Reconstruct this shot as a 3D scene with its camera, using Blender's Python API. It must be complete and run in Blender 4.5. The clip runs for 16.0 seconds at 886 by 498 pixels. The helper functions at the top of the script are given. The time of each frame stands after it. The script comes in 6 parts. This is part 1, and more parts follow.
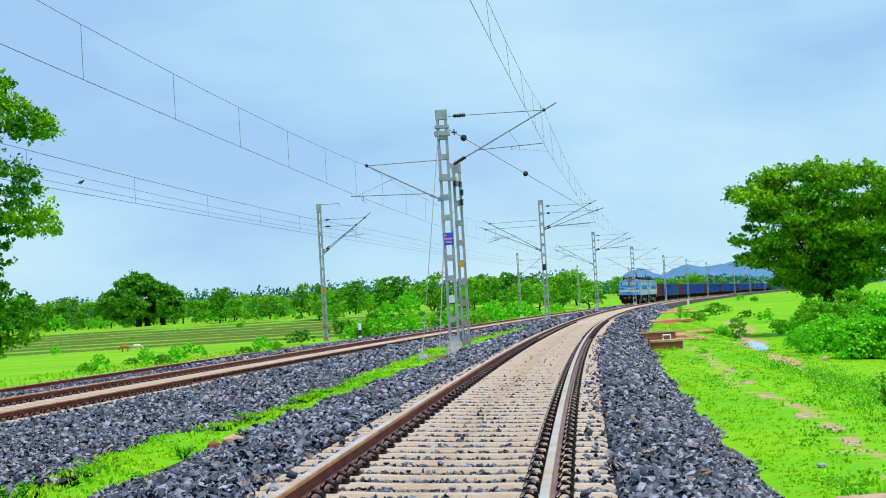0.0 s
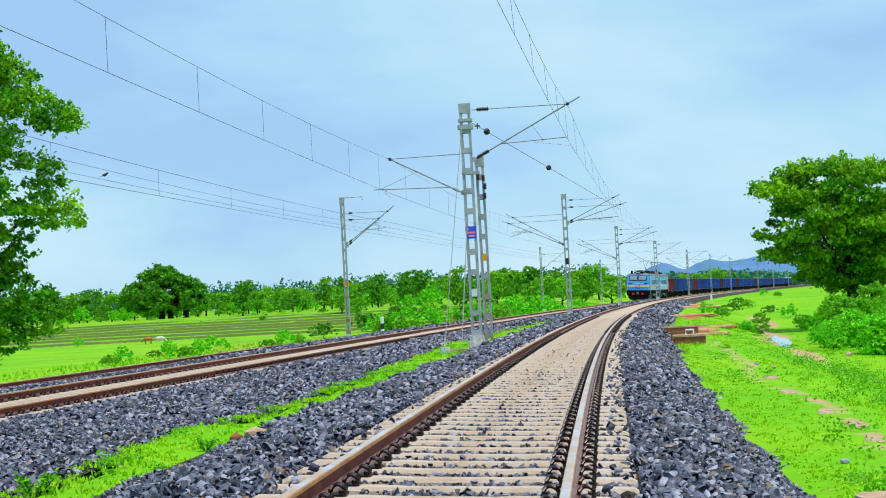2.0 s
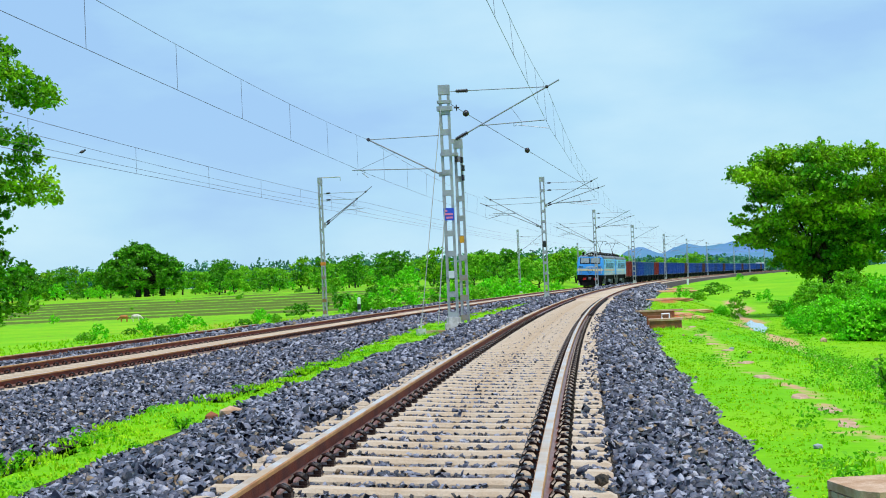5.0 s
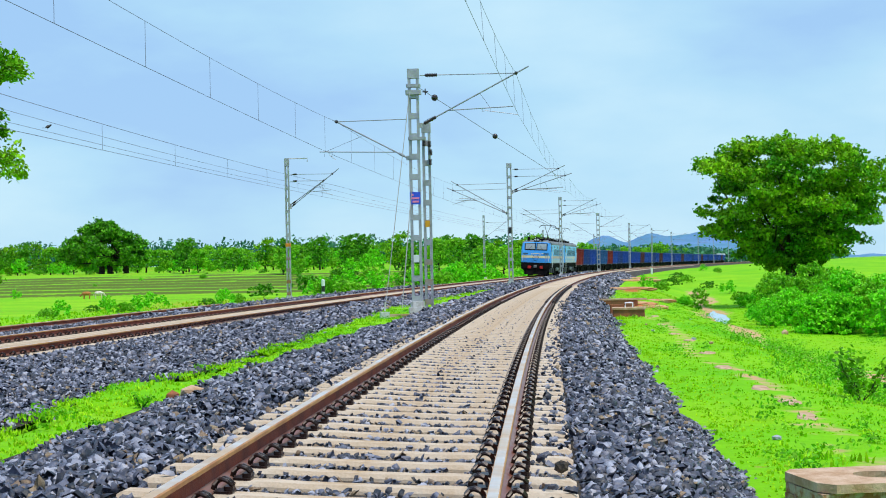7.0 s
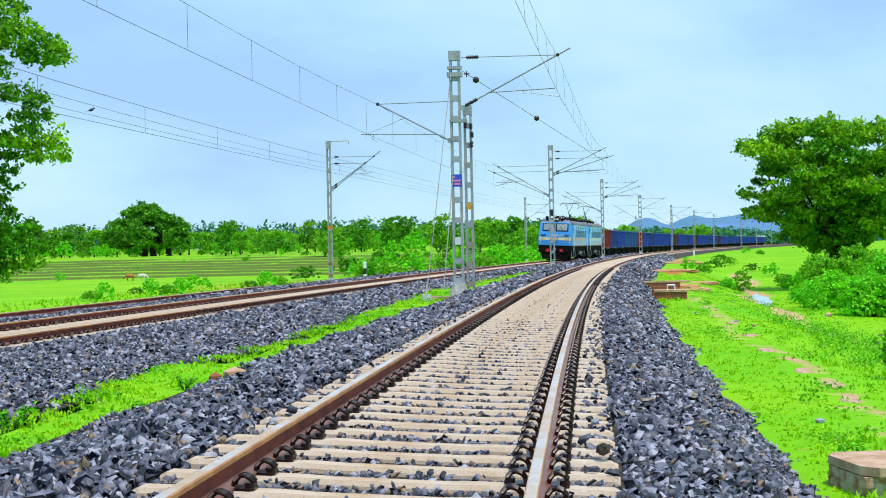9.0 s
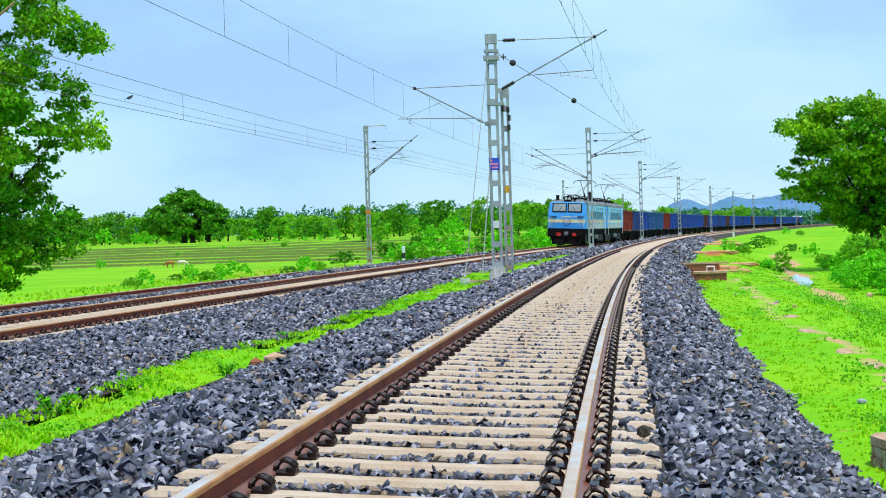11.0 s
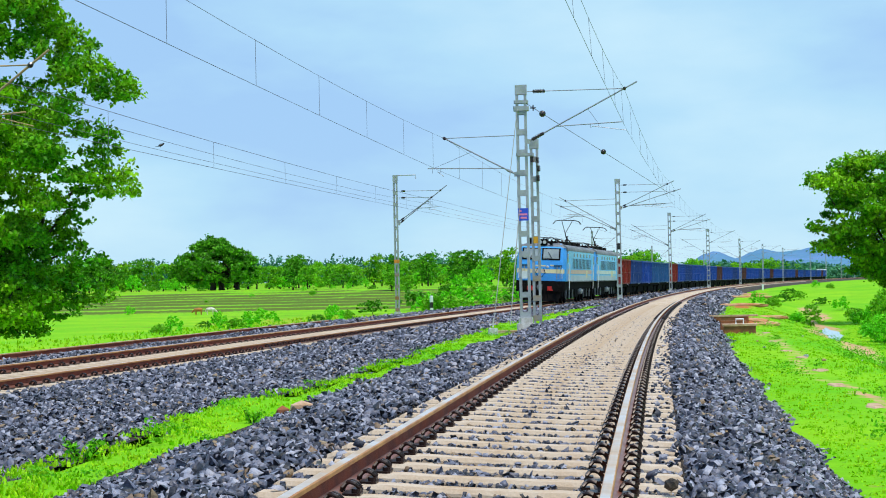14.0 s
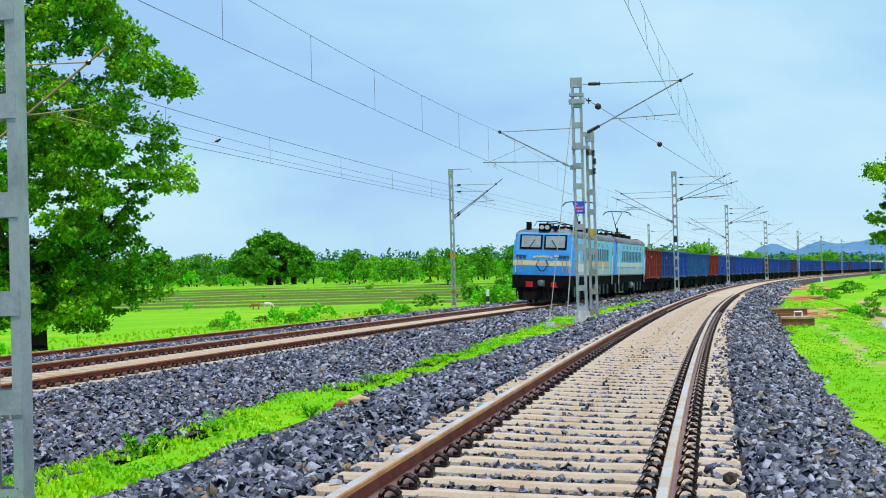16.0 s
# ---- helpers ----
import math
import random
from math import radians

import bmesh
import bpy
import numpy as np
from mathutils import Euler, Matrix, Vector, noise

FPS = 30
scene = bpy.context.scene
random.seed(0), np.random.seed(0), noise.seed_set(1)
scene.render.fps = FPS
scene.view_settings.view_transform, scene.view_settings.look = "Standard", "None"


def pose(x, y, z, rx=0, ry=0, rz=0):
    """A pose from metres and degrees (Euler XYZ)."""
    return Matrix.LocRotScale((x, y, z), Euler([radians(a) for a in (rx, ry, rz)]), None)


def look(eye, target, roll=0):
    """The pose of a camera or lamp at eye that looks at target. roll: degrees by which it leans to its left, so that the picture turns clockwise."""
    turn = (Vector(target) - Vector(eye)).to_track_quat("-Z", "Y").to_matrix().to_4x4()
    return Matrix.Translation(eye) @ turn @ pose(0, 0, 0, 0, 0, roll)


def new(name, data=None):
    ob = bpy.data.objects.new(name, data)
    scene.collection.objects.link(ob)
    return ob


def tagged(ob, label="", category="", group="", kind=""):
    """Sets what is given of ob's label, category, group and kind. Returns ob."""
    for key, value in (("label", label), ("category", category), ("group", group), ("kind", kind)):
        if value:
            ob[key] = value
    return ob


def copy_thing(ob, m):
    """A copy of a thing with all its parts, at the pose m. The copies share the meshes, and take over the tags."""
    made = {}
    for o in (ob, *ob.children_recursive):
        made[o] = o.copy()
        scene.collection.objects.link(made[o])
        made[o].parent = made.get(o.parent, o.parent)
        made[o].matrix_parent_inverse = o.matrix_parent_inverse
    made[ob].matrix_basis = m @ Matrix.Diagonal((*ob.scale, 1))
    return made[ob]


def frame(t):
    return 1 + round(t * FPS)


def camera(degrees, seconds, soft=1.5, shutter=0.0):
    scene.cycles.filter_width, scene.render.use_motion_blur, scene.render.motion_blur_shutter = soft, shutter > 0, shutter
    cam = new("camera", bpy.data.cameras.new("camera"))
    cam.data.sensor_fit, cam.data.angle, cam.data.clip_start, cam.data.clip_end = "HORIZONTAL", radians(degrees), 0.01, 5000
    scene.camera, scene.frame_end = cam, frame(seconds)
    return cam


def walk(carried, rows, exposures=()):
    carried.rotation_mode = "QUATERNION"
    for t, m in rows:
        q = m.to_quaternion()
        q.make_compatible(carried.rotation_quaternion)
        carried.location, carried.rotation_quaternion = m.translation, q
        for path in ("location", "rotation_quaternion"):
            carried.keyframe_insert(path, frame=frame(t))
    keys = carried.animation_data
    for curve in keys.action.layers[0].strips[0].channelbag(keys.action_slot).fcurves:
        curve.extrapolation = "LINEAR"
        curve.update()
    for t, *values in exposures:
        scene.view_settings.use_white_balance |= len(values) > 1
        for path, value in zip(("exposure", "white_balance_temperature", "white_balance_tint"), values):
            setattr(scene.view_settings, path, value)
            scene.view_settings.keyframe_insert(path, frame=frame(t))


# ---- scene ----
# ---- camera: held in the hand on one spot, turning ----
WALK = [(0, 92.034, 3.409, -0.207),
        (0.5, 92.193, 3.280, -0.105),
        (1, 92.200, 3.198, 0.054),
        (1.5, 92.060, 3.201, 0.342),
        (2, 91.856, 3.163, 0.593),
        (2.5, 91.796, 3.130, 0.763),
        (3, 91.935, 2.960, 0.764),
        (3.5, 92.158, 2.747, 0.587),
        (4, 92.183, 2.665, 0.340),
        (4.5, 91.791, 2.643, 0.050),
        (5, 91.159, 2.497, -0.223),
        (7.5, 90.559, 1.039, -1.531),
        (8, 90.599, 0.892, -1.092),
        (8.5, 90.367, 1.003, -0.463),
        (9, 89.967, 1.208, -0.001),
        (9.5, 89.634, 1.392, 0.292),
        (10, 89.372, 1.689, 0.681),
        (12.5, 90.103, 1.430, 1.925),
        (13, 90.672, 1.200, 1.775),
        (13.5, 91.020, 1.172, 1.935),
        (14, 91.219, 1.226, 2.360),
        (14.5, 91.314, 1.339, 2.900),
        (15, 91.370, 1.387, 3.425),
        (15.5, 91.328, 1.415, 3.895),
        (16, 91.047, 1.491, 4.350)]
EYE = (0.0, 0.0, 1.2)
cam = camera(30.65, 16.0, soft=1.0)
walk(cam, [(t, pose(*EYE, rx, ry, rz)) for t, rx, ry, rz in WALK],
     exposures=[(0.0, -0.14), (5.0, -0.12), (7.5, -0.10), (9.0, -0.02), (12.5, -0.02), (13.0, -0.07), (13.5, -0.08), (14.5, -0.12), (16.0, -0.12)])

# ---- daylight: thin bright overcast ----
SUN_EL, SUN_AZ = radians(70), radians(150)
world = bpy.data.worlds.new("sky")
scene.world = world
world.use_nodes = True
wn, wl = world.node_tree.nodes, world.node_tree.links
wbg = wn["Background"]
sky = wn.new("ShaderNodeTexSky")
sky.sky_type = 'NISHITA'
sky.sun_disc = False
sky.sun_elevation, sky.sun_rotation = SUN_EL, SUN_AZ
sky.dust_density, sky.ozone_density = 0.4, 3.0
# a broken veil of cloud over the blue, the same all round
wco = wn.new("ShaderNodeTexCoord")
wmap = wn.new("ShaderNodeMapping")
wmap.inputs["Scale"].default_value = (1.8, 1.8, 5.0)
wl.new(wco.outputs["Generated"], wmap.inputs[0])
wno = wn.new("ShaderNodeTexNoise")
wno.inputs["Scale"].default_value, wno.inputs["Detail"].default_value, wno.inputs["Roughness"].default_value = 1.7, 7.0, 0.52
wl.new(wmap.outputs[0], wno.inputs["Vector"])
# the veil thins slowly towards the west
wsep = wn.new("ShaderNodeSeparateXYZ")
wl.new(wco.outputs["Generated"], wsep.inputs[0])
wadd = wn.new("ShaderNodeMath")
wadd.operation = 'MULTIPLY_ADD'
wadd.inputs[1].default_value = 0.26
wl.new(wsep.outputs[0], wadd.inputs[0])
wl.new(wno.outputs[0], wadd.inputs[2])
wramp = wn.new("ShaderNodeValToRGB")
wramp.color_ramp.elements.new(0.5)
for e, (p, c) in zip(wramp.color_ramp.elements, ((0.37, (3.8, 6.35, 9.7, 1)), (0.5, (4.7, 7.7, 10.0, 1)), (0.66, (6.2, 8.9, 10.4, 1)))):
    e.position, e.color = p, c
# and thickens towards the horizon
wlow = wn.new("ShaderNodeMath")
wlow.operation = 'MULTIPLY_ADD'
wlow.inputs[1].default_value = -0.8
wl.new(wsep.outputs[2], wlow.inputs[0])
wl.new(wadd.outputs[0], wlow.inputs[2])
wup = wn.new("ShaderNodeMath")
wup.inputs[1].default_value = 0.07
wl.new(wlow.outputs[0], wup.inputs[0])
wl.new(wup.outputs[0], wramp.inputs[0])
wmix = wn.new("ShaderNodeMixRGB")
wmix.inputs[0].default_value = 0.88
wl.new(sky.outputs[0], wmix.inputs[1])
wl.new(wramp.outputs[0], wmix.inputs[2])
wl.new(wmix.outputs[0], wbg.inputs[0])
wbg.inputs[1].default_value = 0.109
sun = new("sun", bpy.data.lights.new("sun", 'SUN'))
sun.data.energy = 3.7
sun.data.angle = radians(8)
sun.data.color = (1.0, 0.92, 0.78)
sun.matrix_world = look((math.sin(SUN_AZ) * 10, math.cos(SUN_AZ) * 10, 10 * math.tan(SUN_EL)), (0, 0, 0))

# ---- materials ----


def node(nt, kind, **ins):
    n = nt.nodes.new(kind)
    for k, v in ins.items():
        n.inputs[k].default_value = v
    return n


def mat(name, color, color2=None, scale=3.0, rough=0.8, metal=0.0, bump=0.0, bscale=40.0, isl=0.0, stretch=(1, 1, 1), edge=(0.4, 0.6), leaf=0.0, spec=0.5):
    """Two colours mixed by noise at two scales, random shade per loose piece, fine relief."""
    m = bpy.data.materials.new(name)
    m.use_nodes = True
    nt = m.node_tree
    b = nt.nodes["Principled BSDF"]
    b.inputs["Roughness"].default_value = rough
    b.inputs["Metallic"].default_value = metal
    b.inputs["Specular IOR Level"].default_value = spec
    co = node(nt, "ShaderNodeTexCoord")
    mp = node(nt, "ShaderNodeMapping", Scale=stretch)
    nt.links.new(co.outputs["Object"], mp.inputs[0])
    n1 = node(nt, "ShaderNodeTexNoise", Scale=scale, Detail=6.0, Roughness=0.62)
    nt.links.new(mp.outputs[0], n1.inputs["Vector"])
    r = node(nt, "ShaderNodeMapRange")
    r.inputs[1].default_value, r.inputs[2].default_value = edge
    nt.links.new(n1.outputs[0], r.inputs[0])
    mx = node(nt, "ShaderNodeMixRGB")
    mx.inputs[1].default_value, mx.inputs[2].default_value = (*color, 1), (*(color2 or color), 1)
    nt.links.new(r.outputs[0], mx.inputs[0])
    n2 = node(nt, "ShaderNodeTexNoise", Scale=bscale, Detail=4.0)
    nt.links.new(mp.outputs[0], n2.inputs["Vector"])
    hs = node(nt, "ShaderNodeHueSaturation")
    nt.links.new(mx.outputs[0], hs.inputs["Color"])
    v = node(nt, "ShaderNodeMapRange")
    v.inputs[3].default_value, v.inputs[4].default_value = 0.8, 1.2
    nt.links.new(n2.outputs[0], v.inputs[0])
    out = v.outputs[0]
    if isl:
        g = node(nt, "ShaderNodeNewGeometry")
        q = node(nt, "ShaderNodeMapRange")
        q.inputs[3].default_value, q.inputs[4].default_value = 1 - isl, 1 + isl
        nt.links.new(g.outputs["Random Per Island"], q.inputs[0])
        mu = node(nt, "ShaderNodeMath")
        mu.operation = 'MULTIPLY'
        nt.links.new(out, mu.inputs[0])
        nt.links.new(q.outputs[0], mu.inputs[1])
        out = mu.outputs[0]
    nt.links.new(out, hs.inputs["Value"])
    nt.links.new(hs.outputs[0], b.inputs["Base Color"])
    if bump:
        bp = node(nt, "ShaderNodeBump", Strength=bump, Distance=0.02)
        nt.links.new(n2.outputs[0], bp.inputs["Height"])
        nt.links.new(bp.outputs[0], b.inputs["Normal"])
    if leaf:
        tr = node(nt, "ShaderNodeBsdfTranslucent")
        nt.links.new(hs.outputs[0], tr.inputs[0])
        ms = node(nt, "ShaderNodeMixShader")
        ms.inputs[0].default_value = leaf
        nt.links.new(b.outputs[0], ms.inputs[1])
        nt.links.new(tr.outputs[0], ms.inputs[2])
        nt.links.new(ms.outputs[0], nt.nodes["Material Output"].inputs[0])
    return m


M_web = mat("rusty rail side", (0.30, 0.050, 0.014), (0.17, 0.026, 0.010), 3, 0.75, bump=0.3, bscale=60)
M_head = mat("worn rail head", (0.66, 0.60, 0.56), (0.64, 0.40, 0.20), 1.2, 0.36, 0.35, bscale=9, edge=(0.42, 0.62))
M_headside = mat("tan rusted head side", (0.62, 0.30, 0.09), (0.44, 0.17, 0.05), 2.0, 0.5, 0.1, bscale=12)
# greyer base colour than the web stands in for sky gloss on the foot
M_foot = mat("rail foot greyed for sky gloss", (0.24, 0.13, 0.10), (0.20, 0.06, 0.03), 3.0, 0.4, 0.1, bscale=20)
M_sleeper = mat("sleeper concrete", (0.59, 0.50, 0.41), (0.44, 0.29, 0.16), 2.2, 0.85, bump=0.3, bscale=55, isl=0.1, edge=(0.40, 0.72))
M_clip = mat("dark rusty clip", (0.030, 0.010, 0.007), (0.012, 0.008, 0.008), 20, 0.35, 0.2)
M_stone = mat("ballast stone", (0.10, 0.11, 0.155), (0.13, 0.13, 0.16), 9.0, 0.5, bump=0.4, bscale=70, spec=0.6)
# each stone takes its own shade: slate to pale grey, a few tan ones
_nt = M_stone.node_tree
_g = node(_nt, "ShaderNodeNewGeometry")
_q = node(_nt, "ShaderNodeValToRGB")
for _p, _c in ((0.42, (0.062, 0.068, 0.105, 1)), (0.72, (0.17, 0.18, 0.25, 1)), (0.94, (0.40, 0.41, 0.50, 1)), (0.965, (0.20, 0.13, 0.08, 1))):
    _q.color_ramp.elements.new(_p).color = _c
_q.color_ramp.elements[0].color = (0.012, 0.014, 0.020, 1)
_q.color_ramp.elements[-1].color = (0.30, 0.22, 0.13, 1)
_nt.links.new(_g.outputs["Random Per Island"], _q.inputs[0])
_h = [n for n in _nt.nodes if n.bl_idname == "ShaderNodeHueSaturation"][0]
_nt.links.new(_q.outputs[0], _h.inputs["Color"])
# near-black paints the shade in gaps between stones; the brown is dirt
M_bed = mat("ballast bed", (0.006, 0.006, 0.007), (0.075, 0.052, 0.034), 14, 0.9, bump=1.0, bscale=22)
M_steel = mat("galvanised steel", (0.42, 0.44, 0.47), (0.30, 0.32, 0.35), 3, 0.55, 0.35, bscale=30, edge=(0.45, 0.65))
M_ysteel = mat("ochre stained steel", (0.36, 0.29, 0.19), (0.32, 0.32, 0.32), 2.5, 0.7, 0.2, bscale=25)
M_rsteel = mat("rust streaked steel", (0.33, 0.16, 0.06), (0.32, 0.30, 0.28), 1.4, 0.75, 0.2, bscale=25)
M_yarm = mat("ochre stained tube", (0.46, 0.31, 0.12), (0.36, 0.27, 0.15), 4, 0.6, 0.15)
M_orange = mat("orange band paint", (0.8, 0.28, 0.02), (0.6, 0.2, 0.03), 8, 0.6)
M_arm = mat("bracket tube", (0.33, 0.35, 0.41), (0.24, 0.26, 0.32), 4, 0.5, 0.3)
M_insul = mat("brown glazed insulator", (0.035, 0.022, 0.03), (0.02, 0.014, 0.02), 10, 0.25)
M_wire = mat("wire", (0.16, 0.15, 0.20), (0.12, 0.11, 0.14), 2, 0.5, 0.4)
M_conc = mat("pale foundation concrete", (0.62, 0.63, 0.64), (0.45, 0.44, 0.42), 4, 0.9, bump=0.4, bscale=40)
M_blueplate = mat("blue plate", (0.03, 0.10, 0.72), (0.03, 0.08, 0.6), 12, 0.5)
M_pink = mat("pink lettering", (0.85, 0.25, 0.45), None, 8, 0.6)
M_yplate = mat("yellow plate", (0.85, 0.42, 0.02), (0.7, 0.34, 0.02), 10, 0.5)
M_leafA = mat("leaf bright", (0.06, 0.30, 0.006), (0.27, 0.56, 0.010), 0.30, 0.5, isl=0.6, leaf=0.33, spec=0.25)
M_leafB = mat("leaf deep", (0.065, 0.28, 0.008), (0.11, 0.38, 0.008), 0.3, 0.55, isl=0.6, leaf=0.14, spec=0.25)
M_leafC = mat("leaf shrub", (0.13, 0.64, 0.012), (0.25, 0.74, 0.016), 0.5, 0.55, isl=0.4, leaf=0.3, spec=0.25)
M_leafD = mat("leaf distant", (0.12, 0.45, 0.018), (0.29, 0.62, 0.016), 0.06, 0.6, isl=0.4, leaf=0.25, spec=0.2)
# bluish tint in this leaf colour stands in for distance haze
M_leafE = mat("leaf far woods tinted for haze", (0.045, 0.17, 0.13), (0.07, 0.24, 0.11), 0.03, 0.7, isl=0.3, leaf=0.1, spec=0.1)
M_bark = mat("bark", (0.018, 0.013, 0.010), (0.035, 0.026, 0.018), 3, 0.9, bump=0.6, bscale=18, stretch=(1, 1, 0.25))
M_blade = mat("grass blade", (0.23, 0.58, 0.003), (0.36, 0.64, 0.006), 0.8, 0.6, isl=0.35, leaf=0.3, spec=0.2)
M_weed = mat("weed leaf", (0.10, 0.42, 0.008), (0.21, 0.56, 0.012), 1.5, 0.55, isl=0.35, leaf=0.3, spec=0.2)
# blue base colour stands in for haze over the hills
M_hill = mat("far hill with haze in its colour", (0.13, 0.25, 0.46), (0.10, 0.24, 0.36), 0.006, 0.95, bscale=0.04, spec=0.0)
M_locoblue = mat("loco light blue paint", (0.055, 0.36, 0.92), (0.045, 0.31, 0.82), 1.1, 0.4, bscale=8)
M_locoside = mat("loco pale blue paint", (0.16, 0.56, 1.0), (0.24, 0.62, 0.98), 0.7, 0.45, bscale=7, stretch=(1, 0.4, 1))
M_locolow = mat("loco grey blue dusty paint", (0.55, 0.62, 0.70), (0.42, 0.52, 0.63), 0.8, 0.55, bscale=7)
M_cream = mat("cream stripe", (0.86, 0.74, 0.47), (0.78, 0.66, 0.42), 3, 0.5)
M_rose = mat("faded rose stripe", (0.72, 0.45, 0.42), (0.76, 0.56, 0.45), 1.4, 0.55)
M_whitep = mat("white stripe", (0.8, 0.83, 0.86), (0.66, 0.7, 0.74), 2, 0.5)
M_grille = mat("dark teal grille", (0.015, 0.10, 0.22), (0.012, 0.07, 0.16), 4, 0.5)
M_black = mat("black grime", (0.006, 0.006, 0.007), (0.012, 0.010, 0.010), 3, 0.9, bscale=14, spec=0.08)
M_roof = mat("grey loco roof", (0.22, 0.24, 0.27), (0.12, 0.13, 0.15), 1.5, 0.7, bscale=10)
M_glass = mat("cab window glass", (0.34, 0.38, 0.42), (0.26, 0.30, 0.34), 2, 0.12)
M_red = mat("red buffer paint", (0.62, 0.02, 0.015), (0.45, 0.015, 0.012), 6, 0.5)
M_lamp = mat("lamp glass", (0.5, 0.52, 0.55), None, 5, 0.1)
M_wred = mat("wagon oxide red", (0.27, 0.022, 0.014), (0.16, 0.018, 0.012), 0.9, 0.65, bscale=6)
M_wblue = mat("wagon blue", (0.008, 0.075, 0.44), (0.008, 0.05, 0.27), 0.8, 0.6, bscale=6)
M_wnavy = mat("wagon dark blue", (0.012, 0.05, 0.22), (0.015, 0.07, 0.30), 0.8, 0.65, bscale=6)
M_wteal = mat("wagon faded blue", (0.018, 0.12, 0.34), (0.015, 0.08, 0.26), 0.8, 0.65, bscale=6)
M_wbrown = mat("wagon brown", (0.10, 0.035, 0.03), (0.07, 0.03, 0.035), 0.8, 0.7, bscale=6)
M_mark = mat("pale stencil", (0.6, 0.66, 0.72), None, 5, 0.6)
M_rod = mat("dusty grey rod", (0.42, 0.43, 0.44), (0.3, 0.3, 0.3), 4, 0.6)
M_brick = mat("weathered red culvert brick", (0.36, 0.11, 0.045), (0.20, 0.08, 0.04), 3, 0.9, bump=0.5, bscale=30)
M_slab = mat("worn pinkish slab", (0.58, 0.40, 0.28), (0.42, 0.25, 0.14), 4, 0.9, bump=0.5, bscale=35)
M_plaster = mat("flaking plaster", (0.50, 0.40, 0.30), (0.33, 0.13, 0.06), 7, 0.9, bump=0.6, bscale=40, edge=(0.46, 0.60))
M_earth = mat("red earth", (0.50, 0.22, 0.09), (0.60, 0.38, 0.22), 1.5, 0.95, bump=0.5, bscale=20)
M_water = mat("puddle water", (0.30, 0.42, 0.5), None, 1, 0.04)
M_cowa = mat("brown hide", (0.55, 0.20, 0.05), (0.42, 0.15, 0.04), 4, 0.8)
M_cowb = mat("white hide", (0.8, 0.76, 0.7), (0.6, 0.5, 0.42), 3, 0.8)
M_blackp = mat("black paint", (0.015, 0.015, 0.017), None, 5, 0.5)
M_fern = mat("yellow weed", (0.55, 0.6, 0.01), (0.3, 0.55, 0.01), 3, 0.6, isl=0.3, leaf=0.3)

# ground: grass with bare earth where the colour layer says so
M_ground = mat("meadow grass", (0.125, 0.45, 0.002), (0.27, 0.54, 0.006), 0.13, 0.9, bump=0.6, bscale=7.0, edge=(0.35, 0.7), spec=0.1)
_nt = M_ground.node_tree
_b = _nt.nodes["Principled BSDF"]
_src = _b.inputs["Base Color"].links[0].from_socket
_at = node(_nt, "ShaderNodeAttribute")
_at.attribute_name = "cover"
_sp = node(_nt, "ShaderNodeSeparateColor")
_nt.links.new(_at.outputs[0], _sp.inputs[0])
_n = node(_nt, "ShaderNodeTexNoise", Scale=1.6, Detail=6.0)
_cc = node(_nt, "ShaderNodeTexCoord")
_nt.links.new(_cc.outputs["Object"], _n.inputs["Vector"])
_prev = _src
for _i, _c in ((0, (0.55, 0.33, 0.19)), (1, (0.46, 0.15, 0.045)), (2, (0.10, 0.15, 0.022))):
    _a = node(_nt, "ShaderNodeMath")
    _a.operation = 'MULTIPLY_ADD'
    _nt.links.new(_n.outputs[0], _a.inputs[0])
    _a.inputs[1].default_value = 1.6
    _nt.links.new(_sp.outputs[_i], _a.inputs[2])
    _r = node(_nt, "ShaderNodeMapRange")
    _r.inputs[1].default_value, _r.inputs[2].default_value = 1.15, 1.45
    _nt.links.new(_a.outputs[0], _r.inputs[0])
    _m = node(_nt, "ShaderNodeMixRGB")
    _nt.links.new(_r.outputs[0], _m.inputs[0])
    _nt.links.new(_prev, _m.inputs[1])
    _m.inputs[2].default_value = (*_c, 1)
    _prev = _m.outputs[0]
_nt.links.new(_prev, _b.inputs["Base Color"])

# ---- mesh helpers ----


